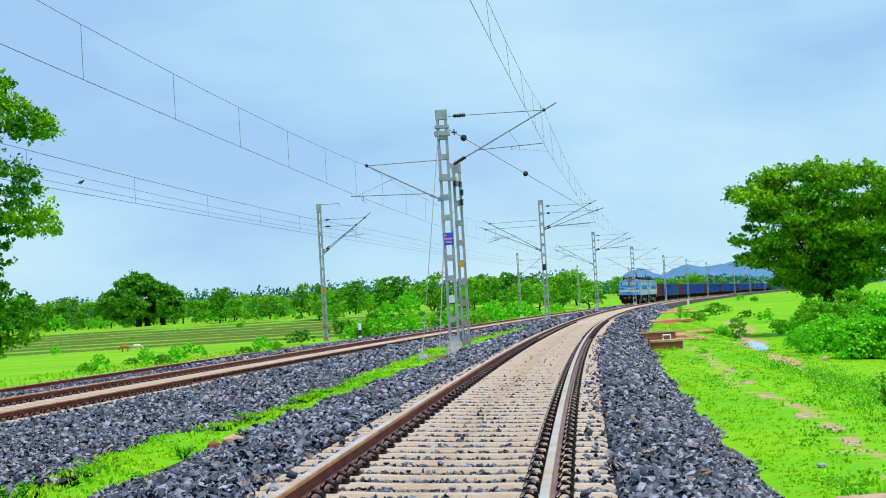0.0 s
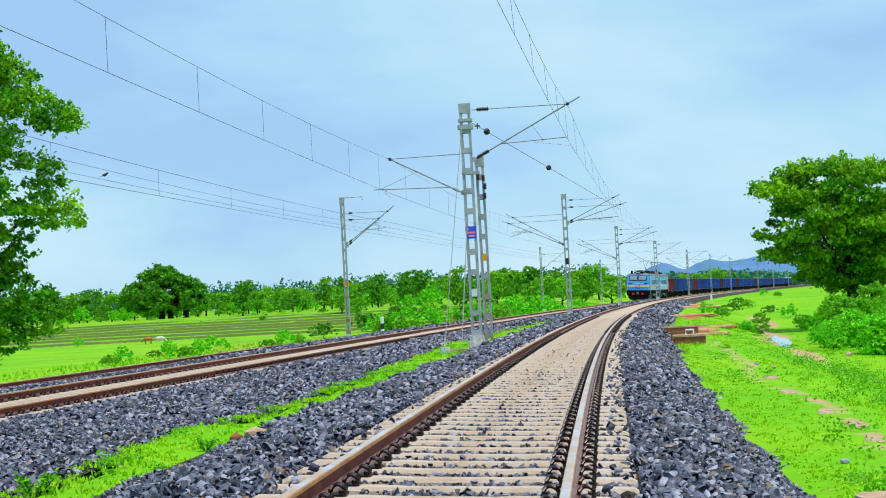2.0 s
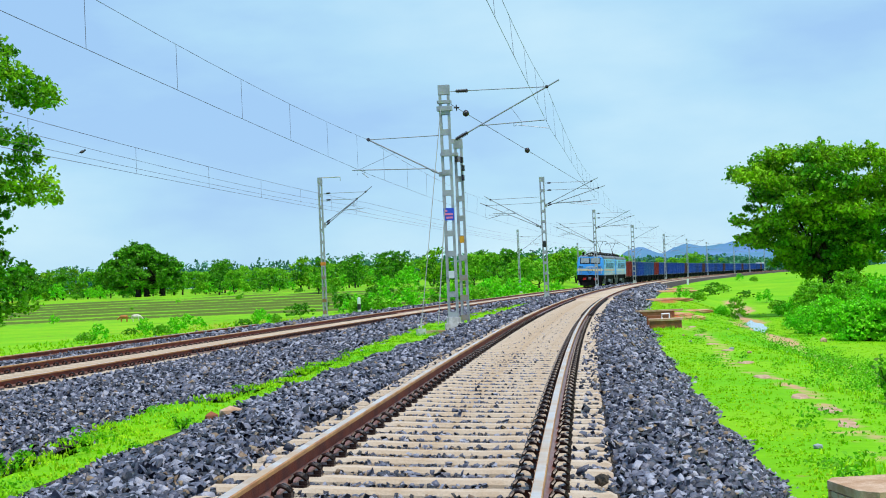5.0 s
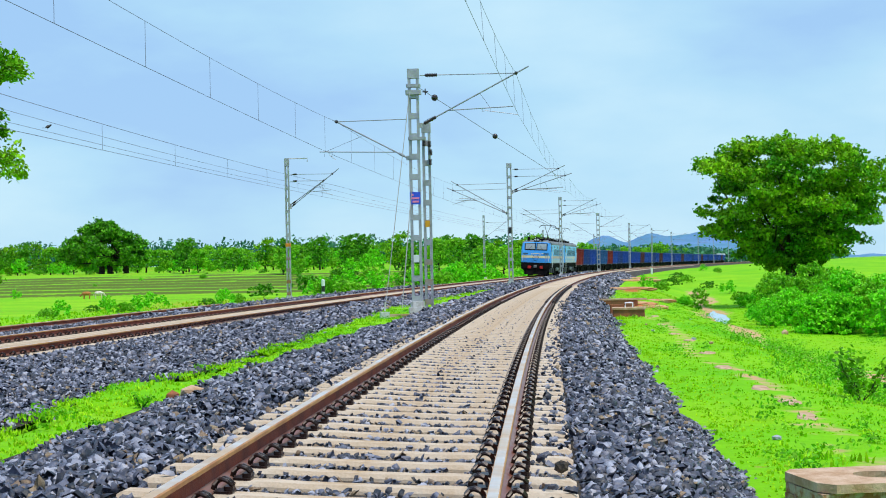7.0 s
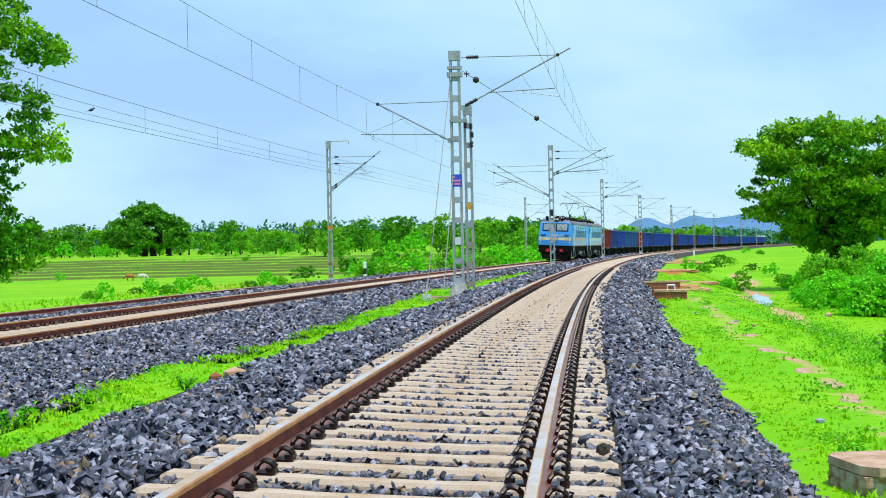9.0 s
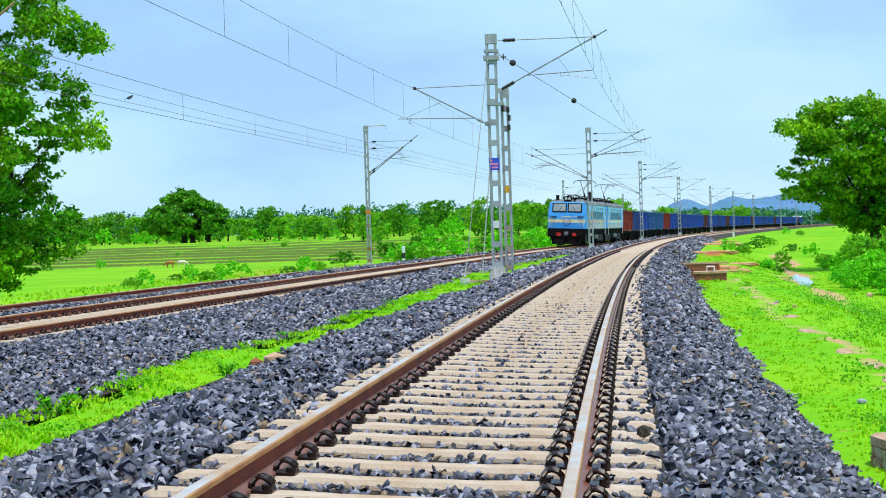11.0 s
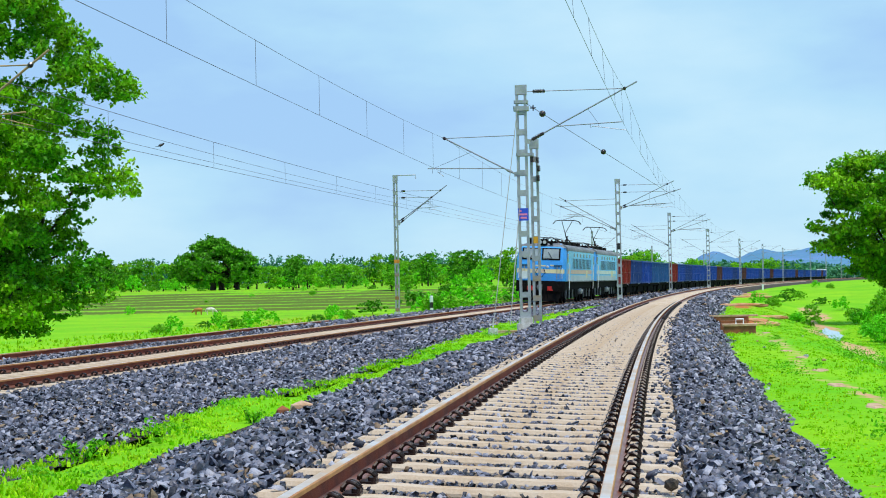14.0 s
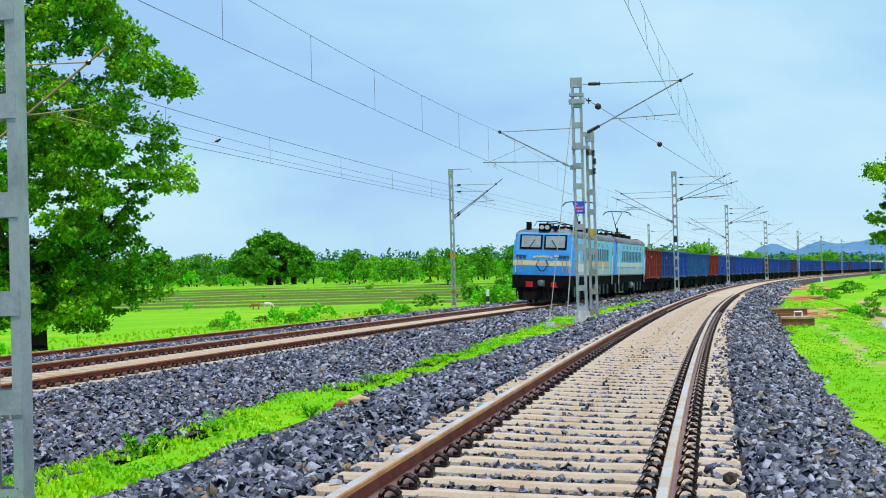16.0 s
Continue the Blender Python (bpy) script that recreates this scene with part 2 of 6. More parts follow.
class Shape:
    """Collects corners and faces of one part."""

    def __init__(self):
        self.v, self.f = [], []

    def add(self, v, f):
        k = len(self.v)
        self.v += [tuple(p) for p in v]
        self.f += [tuple(i + k for i in q) for q in f]
        return self

    def box(self, c, s, bevel=0.0, m=None):
        (x, y, z), (a, b, h) = c, (s[0] / 2, s[1] / 2, s[2] / 2)
        e = min(bevel, a * 0.9, b * 0.9)
        if e > 0:
            ring = [(-a + e, -b), (a - e, -b), (a, -b + e), (a, b - e), (a - e, b), (-a + e, b), (-a, b - e), (-a, -b + e)]
        else:
            ring = [(-a, -b), (a, -b), (a, b), (-a, b)]
        n = len(ring)
        v = [(x + p, y + q, z - h) for p, q in ring] + [(x + p, y + q, z + h) for p, q in ring]
        if m is not None:
            v = [m @ Vector(p) for p in v]
        f = [(i, (i + 1) % n, n + (i + 1) % n, n + i) for i in range(n)] + [tuple(range(n - 1, -1, -1)), tuple(range(n, 2 * n))]
        return self.add(v, f)

    def tube(self, p, q, r, r2=None, n=6):
        p, q = Vector(p), Vector(q)
        r2 = r if r2 is None else r2
        d = (q - p).normalized()
        u = d.orthogonal().normalized()
        w = d.cross(u)
        v = [c + (u * math.cos(6.2832 * i / n) + w * math.sin(6.2832 * i / n)) * rr for c, rr in ((p, r), (q, r2)) for i in range(n)]
        f = [(i, (i + 1) % n, n + (i + 1) % n, n + i) for i in range(n)] + [tuple(range(n - 1, -1, -1)), tuple(range(n, 2 * n))]
        return self.add(v, f)

    def path(self, pts, r, n=4):
        """One bent tube through the points."""
        pts = [Vector(p) for p in pts]
        v, f = [], []
        for i, p in enumerate(pts):
            d = (pts[min(i + 1, len(pts) - 1)] - pts[max(i - 1, 0)]).normalized()
            ref = Vector((0, 0, 1)) if abs(d.z) < 0.9 else Vector((1, 0, 0))
            u = d.cross(ref).normalized()
            w = d.cross(u)
            v += [p + (u * math.cos(6.2832 * k / n) + w * math.sin(6.2832 * k / n)) * r for k in range(n)]
        for i in range(len(pts) - 1):
            f += [(i * n + k, i * n + (k + 1) % n, (i + 1) * n + (k + 1) % n, (i + 1) * n + k) for k in range(n)]
        f += [tuple(range(n - 1, -1, -1)), tuple(range((len(pts) - 1) * n, len(pts) * n))]
        return self.add(v, f)

    def lathe(self, p, q, prof, n=10):
        """Rings along p-q: (share of the way, radius)."""
        p, q = Vector(p), Vector(q)
        d = (q - p).normalized()
        u = d.orthogonal().normalized()
        w = d.cross(u)
        v = [p.lerp(q, t) + (u * math.cos(6.2832 * i / n) + w * math.sin(6.2832 * i / n)) * r for t, r in prof for i in range(n)]
        f = [(k * n + i, k * n + (i + 1) % n, (k + 1) * n + (i + 1) % n, (k + 1) * n + i) for k in range(len(prof) - 1) for i in range(n)]
        f += [tuple(range(n - 1, -1, -1)), tuple(range((len(prof) - 1) * n, len(prof) * n))]
        return self.add(v, f)

    def prism(self, outline, y0, y1):
        """An (x, z) outline drawn along y."""
        n = len(outline)
        v = [(x, y0, z) for x, z in outline] + [(x, y1, z) for x, z in outline]
        f = [(i, (i + 1) % n, n + (i + 1) % n, n + i) for i in range(n)] + [tuple(range(n - 1, -1, -1)), tuple(range(n, 2 * n))]
        return self.add(v, f)

    def mesh(self, name, material, smooth=False):
        return mesh_of(name, self.v, self.f, material, smooth)


def mesh_of(name, verts, faces, material, smooth=False):
    me = bpy.data.meshes.new(name)
    me.from_pydata([tuple(v) for v in verts], [], faces)
    me.materials.append(material)
    if smooth:
        me.polygons.foreach_set("use_smooth", [True] * len(me.polygons))
    me.update()
    return me


def quads(name, verts, n_per, faces, material):
    """Many alike loose pieces in one mesh: verts (N, n_per, 3), faces of one piece (all of one corner count)."""
    N = len(verts)
    fc = np.asarray(faces)
    idx = (fc[None] + (np.arange(N) * n_per)[:, None, None]).reshape(-1)
    me = bpy.data.meshes.new(name)
    me.vertices.add(N * n_per)
    me.vertices.foreach_set("co", np.ascontiguousarray(verts, dtype=np.float32).ravel())
    me.loops.add(len(idx))
    me.loops.foreach_set("vertex_index", idx.astype(np.int32))
    k = fc.shape[1]
    me.polygons.add(len(idx) // k)
    me.polygons.foreach_set("loop_start", np.arange(0, len(idx), k, dtype=np.int32))
    me.materials.append(material)
    me.update(calc_edges=True)
    return me


def thing(name, label, category, m=None, group="", kind=""):
    e = new(name)
    e.empty_display_size = 0.2
    if m is not None:
        e.matrix_world = m
    return tagged(e, label, category, group, kind)


def part(name, sh, material, parent, label="", smooth=False):
    ob = new(name, sh if isinstance(sh, bpy.types.Mesh) else sh.mesh(name, material, smooth))
    ob.parent = parent
    return tagged(ob, label) if label else ob


def along(p, th):
    """Pose on a track: local y runs along it, x to its right."""
    return Matrix.Translation(p) @ Matrix.Rotation(-th, 4, 'Z')


# ---- the two tracks: centre lines as gently easing curves ----


class Track:
    def __init__(self, x0, a, k0, k1, z, cant):
        self.s = np.arange(-60, 1500.1, 0.5)
        k = np.where(self.s < -k0 / k1, k0 + k1 * self.s, 0.0)
        i0 = 120
        th = np.concatenate([[0], np.cumsum((k[1:] + k[:-1]) * 0.25)])
        self.th = th - th[i0] + a
        sx, sy = np.sin(self.th), np.cos(self.th)
        X = np.concatenate([[0], np.cumsum((sx[1:] + sx[:-1]) * 0.25)])
        Y = np.concatenate([[0], np.cumsum((sy[1:] + sy[:-1]) * 0.25)])
        self.x, self.y = X - X[i0] + x0, Y - Y[i0]
        self.z, self.cant = z, cant

    def at(self, s, off=0.0, up=0.0):
        """Place at length s along, off metres to the side, up metres over the canted rail plane; and the heading."""
        x, y, th = np.interp(s, self.s, self.x), np.interp(s, self.s, self.y), np.interp(s, self.s, self.th)
        return Vector((x + off * math.cos(th), y - off * math.sin(th), self.z + up - self.cant * off / 1.746)), th

    def flat(self, s, off=0.0, z=0.0):
        x, y, th = np.interp(s, self.s, self.x), np.interp(s, self.s, self.y), np.interp(s, self.s, self.th)
        return Vector((x + off * math.cos(th), y - off * math.sin(th), z)), th


near = Track(-1.138, 0.0808, 5.812e-4, -8.0e-7, 0.0, 0.09)
far = Track(-13.71, 0.1169, 4.415e-4, -7.1e-7, -0.33, 0.09)


def steps(a, b, d0, grow):
    out, s = [], a
    while s < b:
        out.append(s)
        s += max(d0, grow * max(s, 0))
    return out + [b]


def sweep(track, profile, ss, flat=False, closed=True):
    """Verts and faces of a profile (off, up) carried along a track."""
    v, f, n = [], [], len(profile)
    for s in ss:
        for o, u in profile:
            v.append((track.flat(s, o, u) if flat else track.at(s, o, u))[0])
    m = n if closed else n - 1
    for i in range(len(ss) - 1):
        for j in range(m):
            a, b = i * n + j, i * n + (j + 1) % n
            f.append((a, b, b + n, a + n))
    return v, f


# ---- ground: one sheet in track coordinates (length s along the near track, o to its side) ----


def ease(t):
    t = np.clip(t, 0, 1)
    return t * t * (3 - 2 * t)


def wave(x, y, k, seed):
    """Cheap smooth noise, about -1 to 1."""
    r = np.random.RandomState(seed)
    out = 0
    for i in range(5):
        a, f, p = r.uniform(0, 6.28), k * r.uniform(0.6, 1.9), r.uniform(0, 6.28)
        out = out + np.sin((x * math.cos(a) + y * math.sin(a)) * f + p)
    return out / 2.6


def place(s, o):
    """World x, y of track coordinates (arrays)."""
    x, y, th = np.interp(s, near.s, near.x), np.interp(s, near.s, near.y), np.interp(s, near.s, near.th)
    extra = np.maximum(s - near.s[-1], 0)
    return x + extra * np.sin(th) + o * np.cos(th), y + extra * np.cos(th) - o * np.sin(th)


_fs, _fo = [], []
for _q in range(0, len(far.s), 4):
    _k = int(np.argmin((near.x - far.x[_q]) ** 2 + (near.y - far.y[_q]) ** 2))
    _fs.append(near.s[_k])
    _fo.append((far.x[_q] - near.x[_k]) * math.cos(near.th[_k]) - (far.y[_q] - near.y[_k]) * math.sin(near.th[_k]))


def far_off(s):
    """Where the far track's centre line lies beside the near one."""
    return np.interp(s, _fs, _fo)


def strip_edge(s):
    """Field-side edge of the grass strip between the tracks."""
    return -5.15 - 0.6 * np.exp(-((s - 24) / 3.5) ** 2) - 0.35 * ease((s - 30) / 12) - 0.6 * ease((s - 54) / 8) + 1.0 * ease((s - 104) / 8) + 0.18 * wave(s, s * 0, 0.9, 31)


def ground_z(s, o):
    s, o = np.asarray(s, float), np.asarray(o, float)
    x, y = place(s, o)
    of = far_off(s)
    d = of - 5.3 - o                       # metres beyond the far track's ballast
    field = -1.0 - 1.3 * ease(d / 9) + 0.06 * wave(x, y, 0.12, 3)
    rise = 2.9 * ease((y + 38 * wave(x, y, 0.014, 5) + 17 * wave(x, y, 0.045, 6) + 5 * wave(x, y, 0.14, 8) - 215) / 200) + 4.0 * ease((y - 430) / 900)
    q = rise / 0.36
    terr = np.where(y < 430, (np.floor(q) + ease((q - np.floor(q) - 0.80) / 0.20)) * 0.36, rise)
    left = field + terr * ease(d / 25)
    mid = -0.60 + 0.05 * wave(x, y, 1.3, 7)
    right = -0.78 - 1.25 * ease((o - 4.4) / 5.5) * ease((s + 5) / 40) + 0.5 * ease((o - 13) / 12) + 0.07 * wave(x, y, 0.7, 9) * ease((o - 3.4) / 2) \
        + 1.6 * ease((s - 120) / 90) * ease((o - 4) / 6) + 1.5 * ease((o - 30) / 120)
    z = np.where(o > 2.9, right, np.where(d > 0, left, mid))
    under = (np.abs(o) < 2.9) | ((o > of - 5.2) & (o < strip_edge(s)) & (d < 0))
    return np.where(under, np.minimum(z, -0.95), z)


def zat(x, y):
    """Ground height under a world place, with its track coordinates."""
    k = int(np.argmin((near.x - x) ** 2 + (near.y - y) ** 2))
    s, th = near.s[k], near.th[k]
    o = (x - near.x[k]) * math.cos(th) - (y - near.y[k]) * math.sin(th)
    return float(ground_z(s, o))


gs = np.concatenate([np.arange(-60, 8, 4), np.arange(8, 150, 0.7), np.arange(150, 440, 1.7), np.arange(440, 900, 15), np.arange(900, 1500, 60), [1500, 1800, 2300, 3000, 4000, 4800]])
go = np.concatenate([[-3800, -2600, -1800, -1300, -1000, -800, -650, -520, -420, -340, -280, -230], np.arange(-200, -22, 5), np.arange(-22, -2.9, 0.75),
                     np.arange(-2.4, 2.5, 1.2), np.arange(2.95, 20, 0.4), np.arange(20, 60, 3), [60, 75, 100, 140, 200, 300, 450, 700, 1000, 1250]])
S2, O2 = np.meshgrid(gs, go, indexing="ij")
GX, GY = place(S2, O2)
GZ = ground_z(S2, O2)
ng = len(go)
gi = (np.arange(len(gs) - 1)[:, None] * ng + np.arange(ng - 1)[None]).ravel()
ground_me = quads("ground", np.stack([GX, GY, GZ], -1).reshape(1, -1, 3), GX.size, np.stack([gi, gi + 1, gi + ng + 1, gi + ng], 1), M_ground)
ground_me.polygons.foreach_set("use_smooth", [True] * len(ground_me.polygons))
# cover: red channel pale earth of the footpath, green channel red earth, blue channel shaded terrace banks
path1 = 4.4 + 0.15 * np.sin(S2 * 0.3)
cov1 = np.exp(-((O2 - path1) / 0.3) ** 2) * (S2 > 15) * (S2 < 60) * 0.5
path2 = 10.4 - 0.1 * (S2 - 36) + 0.13 * np.maximum(S2 - 62, 0) + 0.5 * np.sin(S2 * 0.21)
cov1 = np.maximum(cov1, np.exp(-((O2 - path2) / 0.85) ** 2) * (S2 > 26) * (S2 < 150) * 0.85)
cov2 = np.exp(-((O2 - 4.6) / 1.0) ** 2) * np.exp(-((S2 - 74) / 9) ** 2) * 0.9 + np.exp(-((O2 - 4.4) / 0.8) ** 2) * (np.exp(-((S2 - 112) / 10) ** 2) + np.exp(-((S2 - 170) / 14) ** 2)) * 0.9
cov2 = np.maximum(cov2, np.where((O2 < -30) & (GY > 90), 0.12 + 0.28 * wave(GX, GY, 0.03, 17), 0))
slope = np.abs(np.gradient(GZ, axis=0)) / np.maximum(np.gradient(GY, axis=0), 0.3)
cov3 = np.clip(slope * 9, 0, 1) * (O2 < -22) * (GY < 440) * 1.1
cov3 = np.maximum(cov3, np.where((O2 < -22) & (GY > 110), 0.13 + 0.22 * wave(GX, GY * 2.5, 0.045, 19) + 0.12 * wave(GX, GY * 2.5, 0.2, 20), 0))
cov3 = np.maximum(cov3, np.clip((GY - 420) / 100, 0, 1) * 0.3)
ca = ground_me.color_attributes.new("cover", 'FLOAT_COLOR', 'POINT')
ca.data.foreach_set("color", np.stack([cov1, cov2, cov3, np.ones_like(cov1)], -1).astype(np.float32).ravel())
ground = tagged(new("ground", ground_me), "bright green meadow with terraced fields and bare earth paths", "ground", kind="structure")

# ---- rails, sleepers, ballast ----
HEAD = [(-0.030, -0.002), (-0.015, 0.0), (0.015, 0.0), (0.030, -0.002), (0.036, -0.010), (0.036, -0.034), (-0.036, -0.034), (-0.036, -0.010)]
WEB = [(0.020, -0.030), (0.012, -0.046), (0.010, -0.125), (0.072, -0.150), (0.075, -0.162), (-0.075, -0.162), (-0.072, -0.150), (-0.010, -0.125), (-0.012, -0.046), (-0.020, -0.030)]


def rail_meshes(track, o, ss):
    """Rail body with a foot greyed for sky gloss, and the head with a bright running face and tan flanks."""
    v, f = sweep(track, [(o + a, b) for a, b in WEB], ss)
    body = mesh_of("rail", v, f, M_web)
    body.materials.append(M_foot)
    body.polygons.foreach_set("material_index", [1 if i % len(WEB) in (2, 3, 5, 6) else 0 for i in range(len(f))])
    v, f = sweep(track, [(o + a, b) for a, b in HEAD], ss)
    head = mesh_of("rail_head", v, f, M_head)
    head.materials.append(M_headside)
    head.polygons.foreach_set("material_index", [0 if i % len(HEAD) < 3 else 1 for i in range(len(f))])
    return body, head


RS = steps(-40, 1000, 1.2, 0.016)
CLIP = Shape()
# spring clip: two bowed loops standing on a cast shoulder, with the toe on the rail's foot
for dy in (-0.035, 0.03):
    CLIP.path([(0.060 * math.cos(q * math.pi / 6), dy + 0.012 * math.sin(q * 2.1), 0.012 + 0.070 * math.sin(q * math.pi / 6)) for q in range(7)], 0.0145, 6)
CLIP.path([(0.062, -0.035, 0.012), (0.085, 0.0, 0.008), (0.062, 0.03, 0.012)], 0.014, 5)
CLIP.box((-0.035, 0, 0.018), (0.055, 0.10, 0.045), 0.015)
CLIP.box((0.01, 0, 0.004), (0.15, 0.15, 0.02), 0.02)
clip_me = CLIP.mesh("rail_clip", M_clip)


def sleeper_shape():
    """Concrete sleeper, waisted in the middle, with sloping shoulders and chamfered top."""
    st = [(-1.375, 0.088, -0.19), (-1.33, 0.098, -0.168), (-0.55, 0.098, -0.166), (-0.35, 0.088, -0.172), (0.35, 0.088, -0.172), (0.55, 0.098, -0.166), (1.33, 0.098, -0.168), (1.375, 0.088, -0.19)]
    v, f = [], []
    for x, w, z in st:
        v += [(x, -w - 0.02, -0.38), (x, -w, z - 0.03), (x, -w + 0.022, z), (x, w - 0.022, z), (x, w, z - 0.03), (x, w + 0.02, -0.38)]
    for i in range(len(st) - 1):
        for j in range(5):
            f.append((i * 6 + j, (i + 1) * 6 + j, (i + 1) * 6 + j + 1, i * 6 + j + 1))
    f += [tuple(range(6)), tuple(range(47, 41, -1))]
    return v, f


sl_v, sl_f = sleeper_shape()
sleeper_me = mesh_of("sleeper", sl_v, sl_f, M_sleeper)


def lay_track(track, name, label, first, n_single, n_clip, last):
    t = thing(name, label, "railway track", kind="structure")
    for o in (-0.873, 0.873):
        body, head = rail_meshes(track, o, RS)
        r = part("rail", body, M_web, t, "rusty brown steel rail with shiny worn head")
        part("rail_head", head, M_head, r, "worn shiny rail head with tan flanks")
    rest, V = [], np.array(sl_v)
    i = 0
    s = first
    rnd = random.Random(4)
    while s < last:
        p, th = track.at(s + rnd.uniform(-0.012, 0.012))
        m = along(p, th) @ Matrix.Rotation(math.atan(track.cant / 1.746), 4, 'Y')
        if i < n_single:
            sl = part("sleeper", sleeper_me, M_sleeper, t)
            sl.matrix_world = m
            if i < n_clip:
                for o in (-0.873, 0.873):
                    for sd in (-1, 1):
                        c = part("rail_clip", clip_me, M_clip, sl)
                        c.matrix_basis = pose(o + sd * 0.125, 0, -0.165, 0, 0, 0 if sd < 0 else 180)
        else:
            M3 = np.array(m)
            rest.append(V @ M3[:3, :3].T + M3[:3, 3])
        i += 1
        s += 0.602
    me = quads("sleepers_beyond", np.array(rest), len(V), [f for f in sl_f if len(f) == 4], M_sleeper)
    tagged(part("sleepers_beyond", me, M_sleeper, t), kind="stuff")
    # clips past the single ones
    cv, cf = np.array(CLIP.v), [f for f in CLIP.f if len(f) == 4]
    more, s, i = [], first, 0
    while s < min(last, 90):
        if i >= n_clip:
            p, th = track.at(s)
            m = along(p, th)
            for o in (-0.998, -0.748, 0.748, 0.998):
                M3 = np.array(m @ Matrix.Translation((o, 0, -0.165)))
                more.append(cv @ M3[:3, :3].T + M3[:3, 3])
        i += 1
        s += 0.602
    tagged(part("clips_beyond", quads("clips_beyond", np.array(more), len(cv), cf, M_clip), M_clip, t), kind="stuff")
    return t


def ballast_top(track, o):
    """Height of the stone bed beside a track's centre, before cant."""
    a = abs(o)
    side = -0.20 - 0.55 * ease((a - 1.75) / 1.55)
    if track is near:     # fuller shoulder towards the grass strip
        side = np.where(np.asarray(o) < 0, -0.20 - 0.58 * ease((a - 1.9) / 2.1), side)
    if track is far:      # broad shoulder on the field side
        side = np.where(np.asarray(o) < 0, -0.20 - 0.30 * ease((a - 1.75) / 3.2), side)
    return np.where(a < 1.35, -0.165, np.where(a < 1.75, -0.20, side))


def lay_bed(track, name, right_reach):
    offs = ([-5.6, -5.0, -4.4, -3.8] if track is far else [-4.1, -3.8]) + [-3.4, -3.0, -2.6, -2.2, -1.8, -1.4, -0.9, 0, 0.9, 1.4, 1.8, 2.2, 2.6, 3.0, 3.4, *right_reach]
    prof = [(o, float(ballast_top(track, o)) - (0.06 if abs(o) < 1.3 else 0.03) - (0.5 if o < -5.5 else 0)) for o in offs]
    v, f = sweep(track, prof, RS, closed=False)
    return tagged(new(name, mesh_of(name, v, f, M_bed)), "ballast bed under the stones, near-black for the shade in their gaps", "ballast", kind="structure")


STONE = np.array([(-0.85, -0.62, -0.5), (0.8, -0.7, -0.5), (0.88, 0.62, -0.5), (-0.8, 0.7, -0.5), (-0.6, -0.42, 0.42), (0.62, -0.48, 0.5), (0.55, 0.48, 0.36), (-0.55, 0.45, 0.5)])
STONE_F = [(4, 5, 6, 7), (0, 1, 5, 4), (1, 2, 6, 5), (2, 3, 7, 6), (3, 0, 4, 7)]


def stones(pos, size, rng):
    """Angular broken flakes: squat blocks with shaken corners, lying at all tilts, most of them flat."""
    N = len(pos)
    v = STONE[None] * (1 + rng.uniform(-0.28, 0.28, (N, 8, 1))) + rng.uniform(-0.20, 0.20, (N, 8, 3))
    v = v * np.concatenate([rng.uniform(0.75, 1.35, (N, 1, 1)), rng.uniform(0.6, 1.05, (N, 1, 1)), rng.uniform(0.38, 0.85, (N, 1, 1))], 2)
    half, yaw = rng.normal(size=(N, 2)) * 0.36, rng.uniform(0, 3.1416, N)
    q = np.stack([np.cos(yaw), half[:, 0] * np.cos(yaw) + half[:, 1] * np.sin(yaw), half[:, 0] * np.sin(yaw) - half[:, 1] * np.cos(yaw), np.sin(yaw)], 1)
    q /= np.linalg.norm(q, axis=1)[:, None]
    w, x, y, z = q.T
    R = np.stack([1 - 2 * (y * y + z * z), 2 * (x * y - z * w), 2 * (x * z + y * w), 2 * (x * y + z * w), 1 - 2 * (x * x + z * z), 2 * (y * z - x * w), 2 * (x * z - y * w), 2 * (y * z + x * w), 1 - 2 * (x * x + y * y)], 1).reshape(N, 3, 3)
    return np.einsum('nij,nkj->nki', R, v * size[:, None, None]) + pos[:, None]


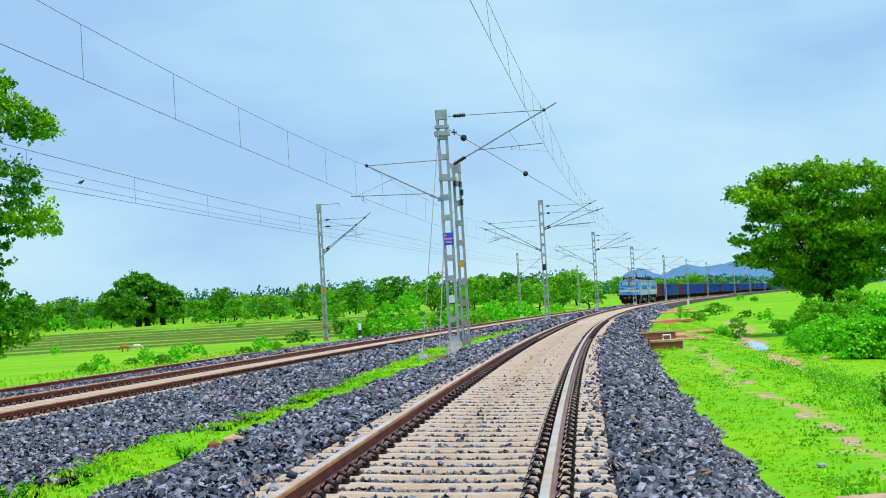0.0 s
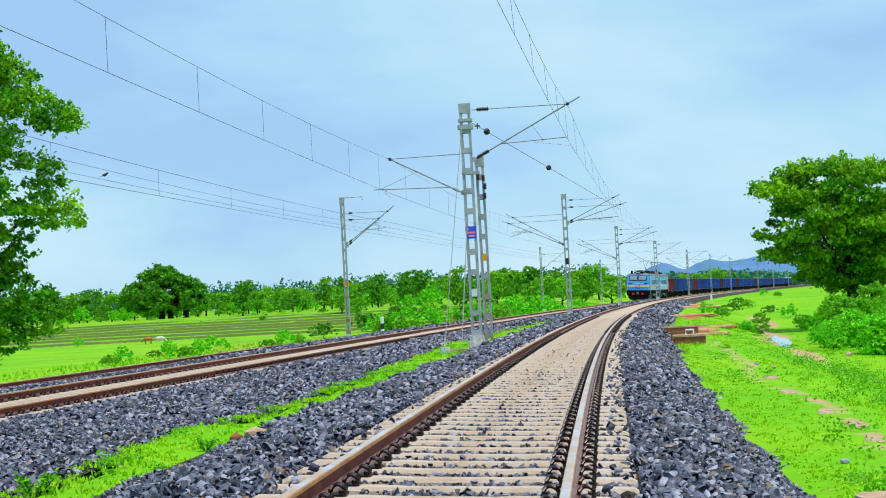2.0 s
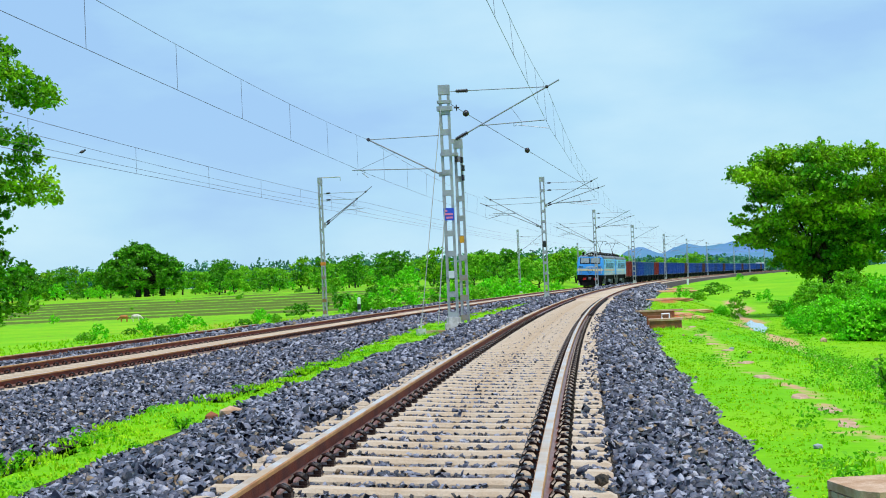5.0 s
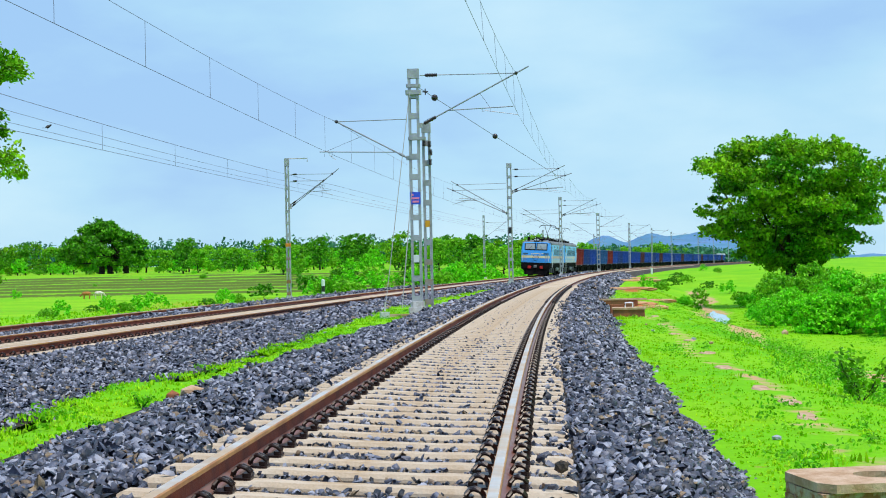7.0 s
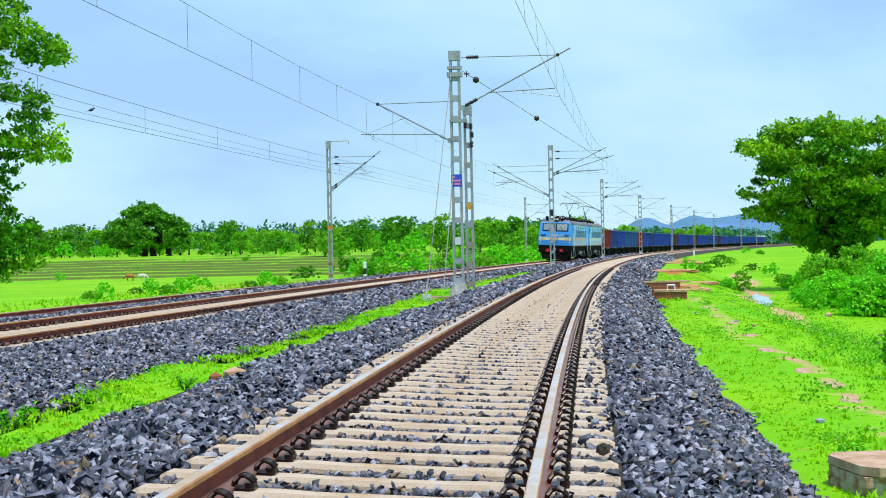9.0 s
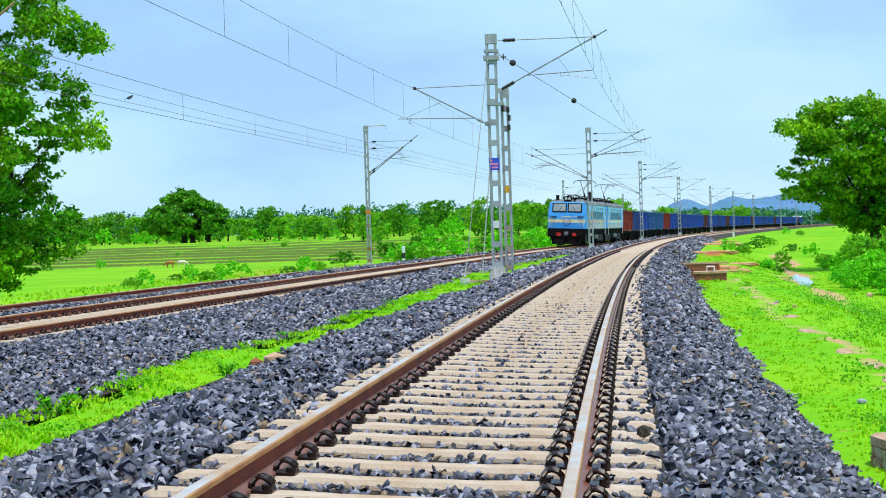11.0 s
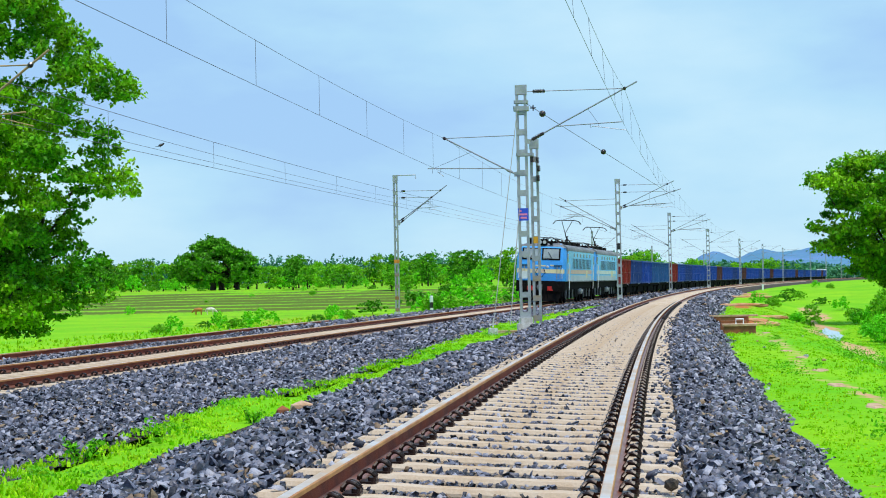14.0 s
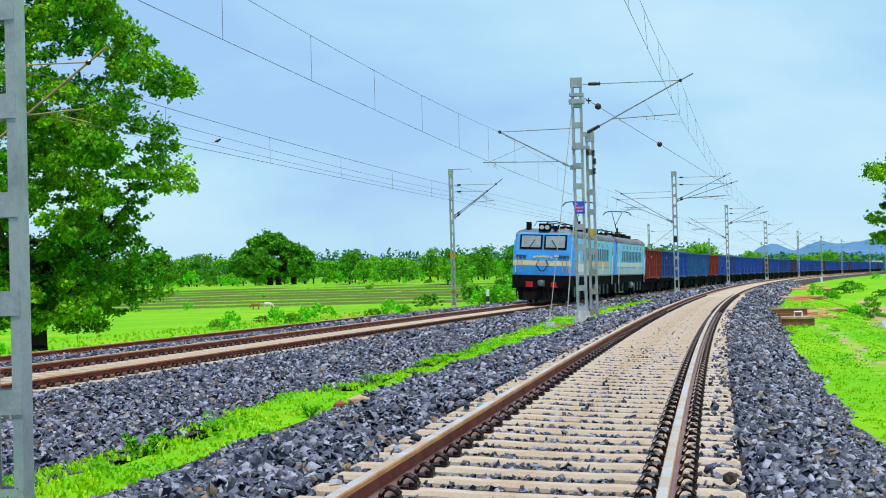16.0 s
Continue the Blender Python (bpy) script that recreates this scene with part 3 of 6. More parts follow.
def scatter_ballast(track, name, bands):
    """bands: s0, s1, o0, o1, stone size, stones per square metre."""
    rng = np.random.RandomState(11)
    P, Z = [], []
    for s0, s1, o0, o1, size, dens in bands:
        n = int((s1 - s0) * (o1 - o0) * dens)
        s, o = rng.uniform(s0, s1, n), rng.uniform(o0, o1, n)
        inside = np.abs(o) < 1.36
        ph = np.mod((s - FIRST + 0.301) / 0.602, 1) - 0.5
        keep = ~(inside & (np.abs(ph) < 0.20)) & ~((np.abs(np.abs(o) - 0.873) < 0.09))
        keep &= ~(inside & (rng.uniform(size=n) < 0.15))
        s, o = s[keep], o[keep]
        x, y, th = np.interp(s, track.s, track.x), np.interp(s, track.s, track.y), np.interp(s, track.s, track.th)
        h = np.where(o > 3.45, -0.37, ballast_top(track, o)) - track.cant * o / 1.746 + track.z
        h = h + 0.035 * wave(s, o, 1.9, 21) * (np.abs(o) > 1.4) + np.where(np.abs(o) < 1.36, rng.uniform(-1.4, -0.5, len(s)), rng.uniform(-0.5, 0.9, len(s))) * size
        P.append(np.stack([x + o * np.cos(th), y - o * np.sin(th), h], 1))
        Z.append(size * rng.uniform(0.45, 1.1, len(s)) * np.where(np.abs(o) < 1.36, 0.85, 1))
    if track is near:      # stray stones over the sleepers' ends
        n = 620
        s = 8 + 52 * rng.uniform(size=n) ** 1.3
        o = (1.46 - 0.34 * rng.uniform(size=n) ** 1.8) * rng.choice((-1, 1, 1), n)
        x, y, th = np.interp(s, track.s, track.x), np.interp(s, track.s, track.y), np.interp(s, track.s, track.th)
        P.append(np.stack([x + o * np.cos(th), y - o * np.sin(th), -0.15 - track.cant * o / 1.746 + rng.uniform(-0.01, 0.02, n)], 1))
        Z.append(rng.uniform(0.02, 0.045, n))
    v = stones(np.concatenate(P), np.concatenate(Z), rng)
    return tagged(new(name, quads(name, v, 8, STONE_F, M_stone)), "angular dark grey and bluish crushed ballast stones", "ballast", kind="stuff")


FIRST = 6.01
track_near = lay_track(near, "track_near", "curving railway track with rusty rails on concrete sleepers", FIRST, 135, 80, 420)
track_far = lay_track(far, "track_far", "second railway track with brown rails and pale sleepers", 22.0, 60, 40, 420)
lay_bed(near, "ballast_near", [])
lay_bed(far, "ballast_far", [])
# level stone apron between the far track and the grass strip, its bed blackened as gap shade
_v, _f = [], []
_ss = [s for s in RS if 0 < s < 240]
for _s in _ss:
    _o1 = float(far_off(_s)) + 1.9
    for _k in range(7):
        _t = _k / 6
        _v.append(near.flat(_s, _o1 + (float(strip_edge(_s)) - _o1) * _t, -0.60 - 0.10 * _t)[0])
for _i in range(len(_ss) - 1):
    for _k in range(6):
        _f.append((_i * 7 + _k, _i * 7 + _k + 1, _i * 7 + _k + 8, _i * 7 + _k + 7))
tagged(new("ballast_apron", mesh_of("ballast_apron", _v, _f, M_bed)), "stone apron bed beside the track, near-black for the shade between stones", "ballast", kind="structure")
scatter_ballast(near, "ballast_stones_near", [(8, 24, 1.4, 3.35, 0.050, 430), (24, 48, 1.4, 3.4, 0.062, 225), (48, 90, 1.4, 3.4, 0.10, 75), (90, 200, 1.4, 3.4, 0.17, 20),
                                              (6.5, 24, -3.9, -1.4, 0.050, 430), (24, 48, -4.1, -1.4, 0.062, 225), (48, 90, -3.8, -1.4, 0.10, 75), (90, 200, -3.5, -1.4, 0.17, 20),
                                              (8, 30, -1.36, 1.36, 0.037, 330), (30, 62, -1.36, 1.36, 0.030, 70)])
scatter_ballast(far, "ballast_stones_far", [(20, 45, 0.95, 3.0, 0.066, 165), (45, 70, 0.95, 3.0, 0.085, 100), (70, 140, 0.95, 3.2, 0.15, 30), (30, 60, -5.3, -0.95, 0.060, 85), (60, 130, -5.3, -0.95, 0.11, 28)])


def scatter_apron():
    rng = np.random.RandomState(12)
    P, Z = [], []
    for s0, s1, size, dens in ((12, 28, 0.058, 270), (28, 48, 0.070, 160), (48, 90, 0.10, 72), (90, 200, 0.18, 26)):
        n = int((s1 - s0) * 6 * dens)
        s, t = rng.uniform(s0, s1, n), rng.uniform(0, 1, n)
        o1 = far_off(s) + 2.2
        e1 = strip_edge(s) - 0.12
        n_keep = rng.uniform(size=n) < np.abs(e1 - o1) / 6
        s, t, o1, e1 = s[n_keep], t[n_keep], o1[n_keep], e1[n_keep]
        o = o1 + (e1 - o1) * t + 0.16 * rng.normal(size=len(s)) * (t > 0.9)
        x, y = place(s, o)
        z = -0.585 - 0.09 * t + 0.05 * wave(s, o, 1.3, 22) + rng.uniform(-0.5, 0.75, len(s)) * size
        P.append(np.stack([x, y, z], 1))
        Z.append(size * rng.uniform(0.45, 1.15, len(s)))
    v = stones(np.concatenate(P), np.concatenate(Z), rng)
    return tagged(new("ballast_stones_apron", quads("ballast_stones_apron", v, 8, STONE_F, M_stone)), "angular grey ballast stones spread between the tracks", "ballast", kind="stuff")


scatter_apron()


# ---- overhead line masts ----
MOVES = []


def insulator(p, q, parent, r=0.075):
    prof = [(0, r * 0.45)]
    for i in range(7):
        prof += [(0.04 + i * 0.135, r * 0.5), (0.08 + i * 0.135, r), (0.11 + i * 0.135, r)]
    prof.append((1, r * 0.45))
    return part("insulator", Shape().lathe(p, q, prof, 9), M_insul, parent, "dark brown ribbed insulator", True)


def lattice(t, h, w, deep, step, mats=(M_steel,), x0=0.0, y0=0.0, z0=0.0, first=0.3):
    """Two channels joined by batten plates on both faces."""
    for sd in (-1, 1):
        xo, xw, xi, d = x0 + sd * w / 2, x0 + sd * (w / 2 - 0.014), x0 + sd * (w / 2 - 0.085), deep / 2
        ring = [(xo, y0 - d), (xo, y0 + d), (xi, y0 + d), (xi, y0 + d - 0.014), (xw, y0 + d - 0.014), (xw, y0 - d + 0.014), (xi, y0 - d + 0.014), (xi, y0 - d)]
        c = Shape().add([(p, q, z0) for p, q in ring] + [(p, q, z0 + h) for p, q in ring], [(i, (i + 1) % 8, 8 + (i + 1) % 8, 8 + i) for i in range(8)] + [(8, 9, 13, 12), (9, 10, 11, 12), (13, 14, 15, 8)])
        part("channel", c, mats[0], t)
    z, i = first, 0
    while z < h - 0.1:
        m = mats[1] if len(mats) > 1 and z < h * 0.36 else mats[0]
        for e in (-1, 1):
            part("batten", Shape().box((x0, y0 + e * (deep / 2 + 0.006), z0 + z), (w * 0.97, 0.01, 0.2)), m, t)
        z += step
    part("top_plate", Shape().box((x0, y0, z0 + h - 0.13), (w + 0.03, deep + 0.03, 0.34), 0.02), mats[0], t)


def bracket(t, side, x0, z_low, z_tie, reach, z_reg, mt=M_arm, over=0.55, small=False, back=0.0):
    """Hinged cantilever: inclined tube on an insulator, tie, register arm with steady arm and drop wire."""
    e = side
    a, b = Vector((e * x0, 0, z_low)), Vector((e * reach, 0, z_tie))
    d = (b - a).normalized()
    if small:
        part("insulator", Shape().lathe(a + d * 0.12, a + d * 0.4, [(0, 0.03), (0.3, 0.05), (0.7, 0.05), (1, 0.03)], 8), M_insul if side > 0 else M_arm, t)
    else:
        insulator(a + d * 0.12, a + d * 0.62, t)
    part("hinge", Shape().box((e * (x0 - 0.02), 0, z_low), (0.16, 0.1, 0.16), 0.03).tube(a, a + d * 0.15, 0.03), M_steel, t)
    part("bracket_tube", Shape().tube(a + d * (0.35 if small else 0.6), b + d * over, 0.026, n=8), mt, t)
    if not small:
        insulator((e * (x0 + 0.18), 0, z_tie + 0.02), (e * (x0 + 0.62), 0, z_tie + 0.02), t)
    elif side > 0:
        part("insulator", Shape().lathe((e * (x0 + 0.15), 0, z_tie + 0.02), (e * (x0 + 0.42), 0, z_tie + 0.02), [(0, 0.03), (0.3, 0.055), (0.7, 0.055), (1, 0.03)], 8), M_insul, t)
    part("tie_tube", Shape().tube((e * x0, 0, z_tie + 0.02), (e * (x0 + 0.2), 0, z_tie + 0.02), 0.016).tube((e * (x0 + (0.2 if small else 0.6)), 0, z_tie + 0.02), (e * reach, 0, z_tie), 0.016), mt, t)
    k = (z_reg - a.z) / max(d.z, 0.05)
    r0 = a + d * k
    part("register_arm", Shape().tube(r0, (e * (reach - 0.12 + back), 0, z_reg + 0.08), 0.018), mt, t)
    xs = abs(r0.x) + (reach + back - abs(r0.x)) * (0.8 if back else 0.5)
    part("steady_arm", Shape().path([(e * xs, 0, z_reg + 0.05), (e * xs, 0, z_reg - 0.09), (e * (xs + 0.1), 0, z_reg - 0.04), (e * (reach + 0.05), 0, z_reg - 0.22)], 0.011, 5), mt, t)
    m = a.lerp(b, 0.62)
    part("drop_wire", Shape().path([m, (e * (xs + 0.28), 0, z_reg + 0.06), (e * (xs + 0.28), 0, z_reg - 0.1)], 0.006, 4), M_wire, t)
    part("clamp", Shape().lathe(b - d * 0.06, b + d * 0.06, [(0, 0.03), (0.3, 0.06), (0.7, 0.06), (1, 0.03)], 8), M_insul, t)


def foundation(t, w, h, x0=0.0, y0=0.0):
    s = Shape().box((x0, y0, -h * 0.5), (w * 1.25, w * 1.25, h), 0.06)
    s.box((x0, y0, h * 0.3), (w, w, h * 0.6), 0.1)
    part("foundation", s, M_conc, t, "pale concrete foundation block")


def bars(t, name, cx, y, cz, w, h, rows, material):
    """Painted writing that cannot be read, as plain bars."""
    s = Shape()
    for i, (a, b) in enumerate(rows):
        s.box((cx + (a + b) / 2 * w, y, cz + h * (0.5 - (i + 0.5) / len(rows))), ((b - a) * w, 0.006, h / len(rows) * 0.55))
    part(name, s, material, t)


def main_mast(s, off, zb, h, right=None, left=None, w=0.36, label="grey lattice steel overhead line mast with brackets", mats=(M_steel,), turn=0.0, step=0.72):
    p, th = near.flat(s, off, zb)
    t = thing("overhead_mast", label, "overhead mast", along(p, th + turn), "overhead line masts")
    foundation(t, w * 1.25, 0.34)
    lattice(t, h, w, 0.2, step, mats)
    for side, spec in ((1, right), (-1, left)):
        for q in spec or ():
            bracket(t, side, w / 2 + 0.05, *q[:4], over=q[4] if len(q) > 4 else 0.5, small=s > 60 or side < 0, back=q[5] if len(q) > 5 else 0.0)
    return t


# the mast nearest the camera
m0 = main_mast(12.45, -4.47, -0.80, 8.98, right=[(6.3, 7.9, 3.7, 6.7)], left=[(4.8, 6.4, 2.6, 5.4)], w=0.36, label="tall grey galvanised lattice mast with flat batten plates", step=0.795)
# the twin mast in the middle distance
m1 = main_mast(57.2, -3.88, -0.28, 8.42, right=[(6.45, 8.2, 3.66, 6.95)], left=[(5.30, 6.66, 2.78, 5.52, 0.08, 0.75)], w=0.38, label="tall grey lattice mast paired with a shorter ochre-stained one")
lattice(m1, 6.75, 0.30, 0.18, 0.72, (M_steel, M_ysteel), 0.29, 1.4, -0.15)
part("collar", Shape().box((0, 0, 7.86), (0.5, 0.3, 0.10), 0.03).box((0, 0, 7.62), (0.54, 0.34, 0.16), 0.03), M_steel, m1)
part("collar", Shape().box((0.1, 0, 5.98), (0.62, 0.32, 0.10), 0.03), M_steel, m1)
plate = part("number_plate", Shape().box((0.0, -0.125, 3.86), (0.38, 0.012, 0.44), 0.02), M_blueplate, m1, "blue enamel plate with faded pink marks")
bars(plate, "plate_marks", 0.0, -0.135, 3.86, 0.30, 0.36, ((-0.5, -0.18), (-0.45, 0.5), (-0.3, 0.45)), M_pink)
part("warning_plate", Shape().box((0.29, 1.29, 2.98), (0.17, 0.012, 0.24), 0.02), M_yplate, m1, "small yellow warning plate")
part("notice_plate", Shape().box((0.0, -0.122, 1.72), (0.2, 0.01, 0.26), 0.01), M_whitep, m1)
for x, z in ((0.22, 5.9), (0.42, 5.85), (0.46, 5.55), (0.44, 5.2)):
    insulator((x, 1.2, z - 0.1), (x, 1.2, z + 0.12), m1, 0.07)
part("stay_rod", Shape().tube((-0.12, -0.2, 7.6), (-0.92, -2.1, -0.15), 0.014, n=5), M_rod, m1, "thin steel stay rod")
part("stay_rod", Shape().tube((-0.12, -0.1, 4.2), (-0.42, -1.2, 0.0), 0.02, n=5), M_rod, m1, "thin steel stay rod")
part("stay_block", Shape().box((-0.92, -2.1, -0.22), (0.32, 0.32, 0.24), 0.06).tube((-0.92, -2.1, -0.05), (-0.9, -2.05, 0.25), 0.03), M_conc, m1)
part("ledge", Shape().box((-0.3, -0.6, -0.3), (1.5, 0.35, 0.16), 0.04), M_slab, m1)

RB = [(6.5, 8.0, 3.45, 6.55), (6.4, 7.5, 3.9, 6.6)]
LB = [(5.0, 7.05, 3.65, 6.0), (4.95, 6.65, 3.95, 5.9)]
LATER = [(113.0, 8.42, RB, LB, 0.34), (174.4, 8.4, RB, LB, 0.33), (239.1, 8.5, RB[:1], LB[:1], 0.46), (305.3, 8.5, RB[:1], LB[:1], 0.34), (360.7, 8.5, RB[:1], LB[:1], 0.34), (414.5, 8.5, RB[:1], (), 0.34), (498.4, 8.5, RB[:1], (), 0.34), (552.6, 8.4, (), (), 0.34), (612, 8.4, (), (), 0.34), (670, 8.4, (), (), 0.34), (728, 8.4, (), (), 0.34), (790, 8.4, (), (), 0.34)]
for s_, h_, r_, l_, w_ in LATER:
    mm = main_mast(s_, -3.88, -0.2 - 0.05 * (s_ < 130), h_, r_, l_, w_)
    if s_ < 130:
        part("number_plate", Shape().box((0.0, -0.125, 3.75), (0.22, 0.02, 0.42)), M_blackp, mm, "small black plate")
m5b = main_mast(318, -4.9, -0.2, 7.6)


def side_mast(x, y, zb, h, th, reach, label, far_one=False, mt=M_arm):
    """Mast on the field side of the far track: rust-streaked foot, top arm, bracket over the line."""
    t = thing("overhead_mast", label, "overhead mast", along(Vector((x, y, zb)), th), "overhead line masts")
    lattice(t, h, 0.26, 0.16, 0.7, (M_steel, M_rsteel))
    foundation(t, 0.4, 0.25)
    if not far_one:
        part("top_arm", Shape().path([(0, 0, h + 0.02), (1.25, 0, h + 0.02), (1.25, 0, h - 0.2)], 0.03), M_steel, t)
        part("band", Shape().box((0, 0, 3.2), (0.30, 0.2, 0.2)), M_orange, t, "faded orange painted band")
    bracket(t, 1, 0.2, h - 2.9, h - 0.95, reach, h - 2.0, mt, over=0.5, small=True)
    if not far_one:
        bracket(t, 1, 0.2, h - 2.75, h - 1.35, reach - 0.55, h - 1.65, over=0.4, small=True)
    return t


side_mast(-6.75, 97.0, -0.62, 8.35, 0.12, 2.75, "rust-streaked lattice mast with top arm beside the far track")
side_mast(11.35 - 0.4, 213.0, -0.5, 8.1, 0.16, 2.9, "slim lattice mast standing beside bushes", True)
side_mast(26.4 , 300.0, -0.3, 7.6, 0.2, 2.9, "slim lattice mast standing beside bushes", True)
side_mast(44.5, 372.0, -0.2, 7.8, 0.22, 2.9, "slim lattice mast standing beside bushes", True)
# bracket of the mast that stands outside the view on the field side
side_mast(-12.6, 33.2, -0.7, 7.54, 0.10, 2.83, "ochre-stained lattice mast on the field side", True, M_yarm)

# ---- wires ----


def run_wire(name, label, supports, sag, r, seg=10):
    sh, pts = Shape(), []
    for a, b in zip(supports[:-1], supports[1:]):
        a, b = Vector(a), Vector(b)
        pts += [a.lerp(b, i / seg) - Vector((0, 0, sag * 4 * (i / seg) * (1 - i / seg))) for i in range(seg)]
    sh.path(pts + [Vector(supports[-1])], r, 4)
    return tagged(new(name, sh.mesh(name, M_wire)), label, "overhead wire")


def catenary(contact, mess, sag, group):
    c = run_wire("contact_wire", "dark copper contact wire strung over the track", contact, 0.04, 0.006)
    run_wire("catenary_wire", "thin sagging catenary wire above the contact wire", mess, sag, 0.0055)
    for a, b, p, q in zip(contact[:-1], contact[1:], mess[:-1], mess[1:]):
        a, b, p, q = Vector(a), Vector(b), Vector(p), Vector(q)
        n = 8 if a.y < 200 else 0
        for i in range(n):
            t = (i + 0.5) / n
            lo, hi = a.lerp(b, t), p.lerp(q, t) - Vector((0, 0, sag * 4 * t * (1 - t)))
            lo.z -= 0.04 * 4 * t * (1 - t)
            tagged(new("dropper", Shape().tube(lo, hi, 0.0055, n=4).mesh("dropper", M_wire)), "thin dropper wire between catenary and contact wire", "overhead wire", group)


def sup(s, off, dx, z):
    p, _ = near.flat(s, off + dx, z)
    return p


NS = [(12.45, -4.47), (57.2, -3.88)] + [(q[0], -3.88) for q in LATER[:8]]
catenary([sup(-40, -3.9, 3.8, 6.3)] + [sup(s, o, 3.72, 6.42) for s, o in NS], [sup(-40, -3.9, 3.7, 7.8)] + [sup(s, o, 3.66, 7.9) for s, o in NS], 0.62, "droppers of the near line")
catenary([sup(-40, -4.4, -3.0, 5.2)] + [sup(s, o, -2.75 if s < 60 else -3.8, 5.5 if s < 20 else 5.12 if s < 60 else 5.5) for s, o in NS],
         [sup(-40, -4.4, -3.0, 6.3)] + [sup(s, o, -2.75 if s < 60 else -3.7, 6.6 if s < 20 else 6.36 if s < 60 else 6.75) for s, o in NS], 0.28, "droppers of the middle line")
SIDE = [(-24.0, -60.0, 4.2), (-9.8, 33.2, 4.75), (-4.0, 97.0, 5.45), (13.9, 213.0, 5.5), (29.3, 300.0, 5.5), (47.4, 372.0, 5.5)]
run_wire("contact_wire", "dark copper contact wire strung over the track", [(x, y, zc - 0.15) for x, y, zc in SIDE], 0.05, 0.0065)
run_wire("catenary_wire", "thin sagging catenary wire above the contact wire", [(x, y, zc + 0.68) for x, y, zc in SIDE], 0.16, 0.007)
run_wire("feeder_wire", "thin feeder wire strung beside the field", [(x - 0.5, y, zc + 0.50) for x, y, zc in SIDE], 0.22, 0.0055)
run_wire("feeder_wire", "thin feeder wire strung beside the field", [(x - 0.9, y, zc + 0.28) for x, y, zc in SIDE], 0.12, 0.0055)
for k_ in range(7):
    t_ = (k_ + 0.5) / 7
    a_, b_ = Vector(SIDE[1]), Vector(SIDE[2])
    lo_ = a_.lerp(b_, t_) - Vector((0, 0, 0.15 + 0.2 * t_ * (1 - t_)))
    hi_ = lo_ + Vector((0, 0, 0.83 - 0.44 * t_ * (1 - t_)))
    tagged(new("dropper", Shape().tube(lo_, hi_, 0.0055, n=4).mesh("dropper", M_wire)), "thin dropper wire between catenary and contact wire", "overhead wire", "droppers of the field line")
# anchor wire with two dark balls from the twin mast down to the next one
top1, top2 = near.flat(57.2, -3.70, 7.52)[0], near.flat(113.0, 0.0, 6.9)[0]
anchor = tagged(new("anchor_wire", Shape().tube(top1, top2, 0.012, n=5).mesh("anchor_wire", M_wire)), "anchor wire running down between the masts", "overhead wire")


def ball_insulator(k, r):
    p = top1.lerp(top2, k)
    d = (top2 - top1).normalized()
    return tagged(new("ball_insulator", Shape().lathe(p - d * r, p + d * r, [(0, r * 0.35), (0.15, r * 0.75), (0.35, r * 0.97), (0.5, r), (0.65, r * 0.97), (0.85, r * 0.75), (1, r * 0.35)], 14).mesh("ball_insulator", M_insul, True)), "glossy dark ball insulator on the anchor wire", "insulator", "ball insulators")


ball_insulator(0.06, 0.125)
ball_insulator(0.36, 0.13)
tur = thing("turnbuckle", "dark turnbuckle fitting on the anchor wire", "wire fitting")
part("body", Shape().box((0, 0, 0), (0.06, 0.22, 0.06), 0.02).box((0, 0, 0), (0.2, 0.05, 0.04)).box((0, 0, 0), (0.04, 0.05, 0.22)), M_insul, tur)
tur.matrix_world = along(top1.lerp(top2, 0.025), 0.13)


def bird():
    t = thing("bird", "small dark bird perched on a wire", "bird", pose(-10.15, 47.0, 5.36, 0, 0, 40) @ Matrix.Scale(0.6, 4))
    part("body", Shape().lathe((-0.13, 0, 0.07), (0.15, 0, 0.17), [(0, 0.01), (0.2, 0.05), (0.5, 0.075), (0.8, 0.06), (1, 0.02)], 9), M_blackp, t)
    part("head", Shape().lathe((0.10, 0, 0.17), (0.22, 0, 0.23), [(0, 0.03), (0.4, 0.05), (0.75, 0.035), (1, 0.006)], 8), M_blackp, t)
    part("tail", Shape().box((-0.2, 0, 0.05), (0.16, 0.05, 0.015)), M_blackp, t)
    part("leg", Shape().tube((0, 0, 0), (0, 0, 0.08), 0.008), M_blackp, t)


bird()


# ---- the goods train: two electric locomotives and open wagons ----


def round_box(w, z0, z1, r):
    """(x, z) outline of a body with rounded roof edges."""
    out = [(-w / 2, z0), (w / 2, z0)]
    for i in range(5):
        a = i / 4 * 1.5708
        out.append((w / 2 - r + r * math.cos(a), z1 - r * 0.6 + r * 0.6 * math.sin(a)))
    for i in range(5):
        a = 1.5708 + i / 4 * 1.5708
        out.append((-w / 2 + r + r * math.cos(a), z1 - r * 0.6 + r * 0.6 * math.sin(a)))
    return out


def wheelset(parent, y, r):
    for x in (-0.84, 0.84):
        part("wheel", Shape().lathe((x - 0.065, y, r), (x + 0.065, y, r), [(0, r * 0.5), (0.02, r), (0.6, r), (0.75, r * 1.05), (1, r * 1.05)], 16), M_black, parent)
    part("axle", Shape().tube((-0.84, y, r), (0.84, y, r), 0.09), M_black, parent)


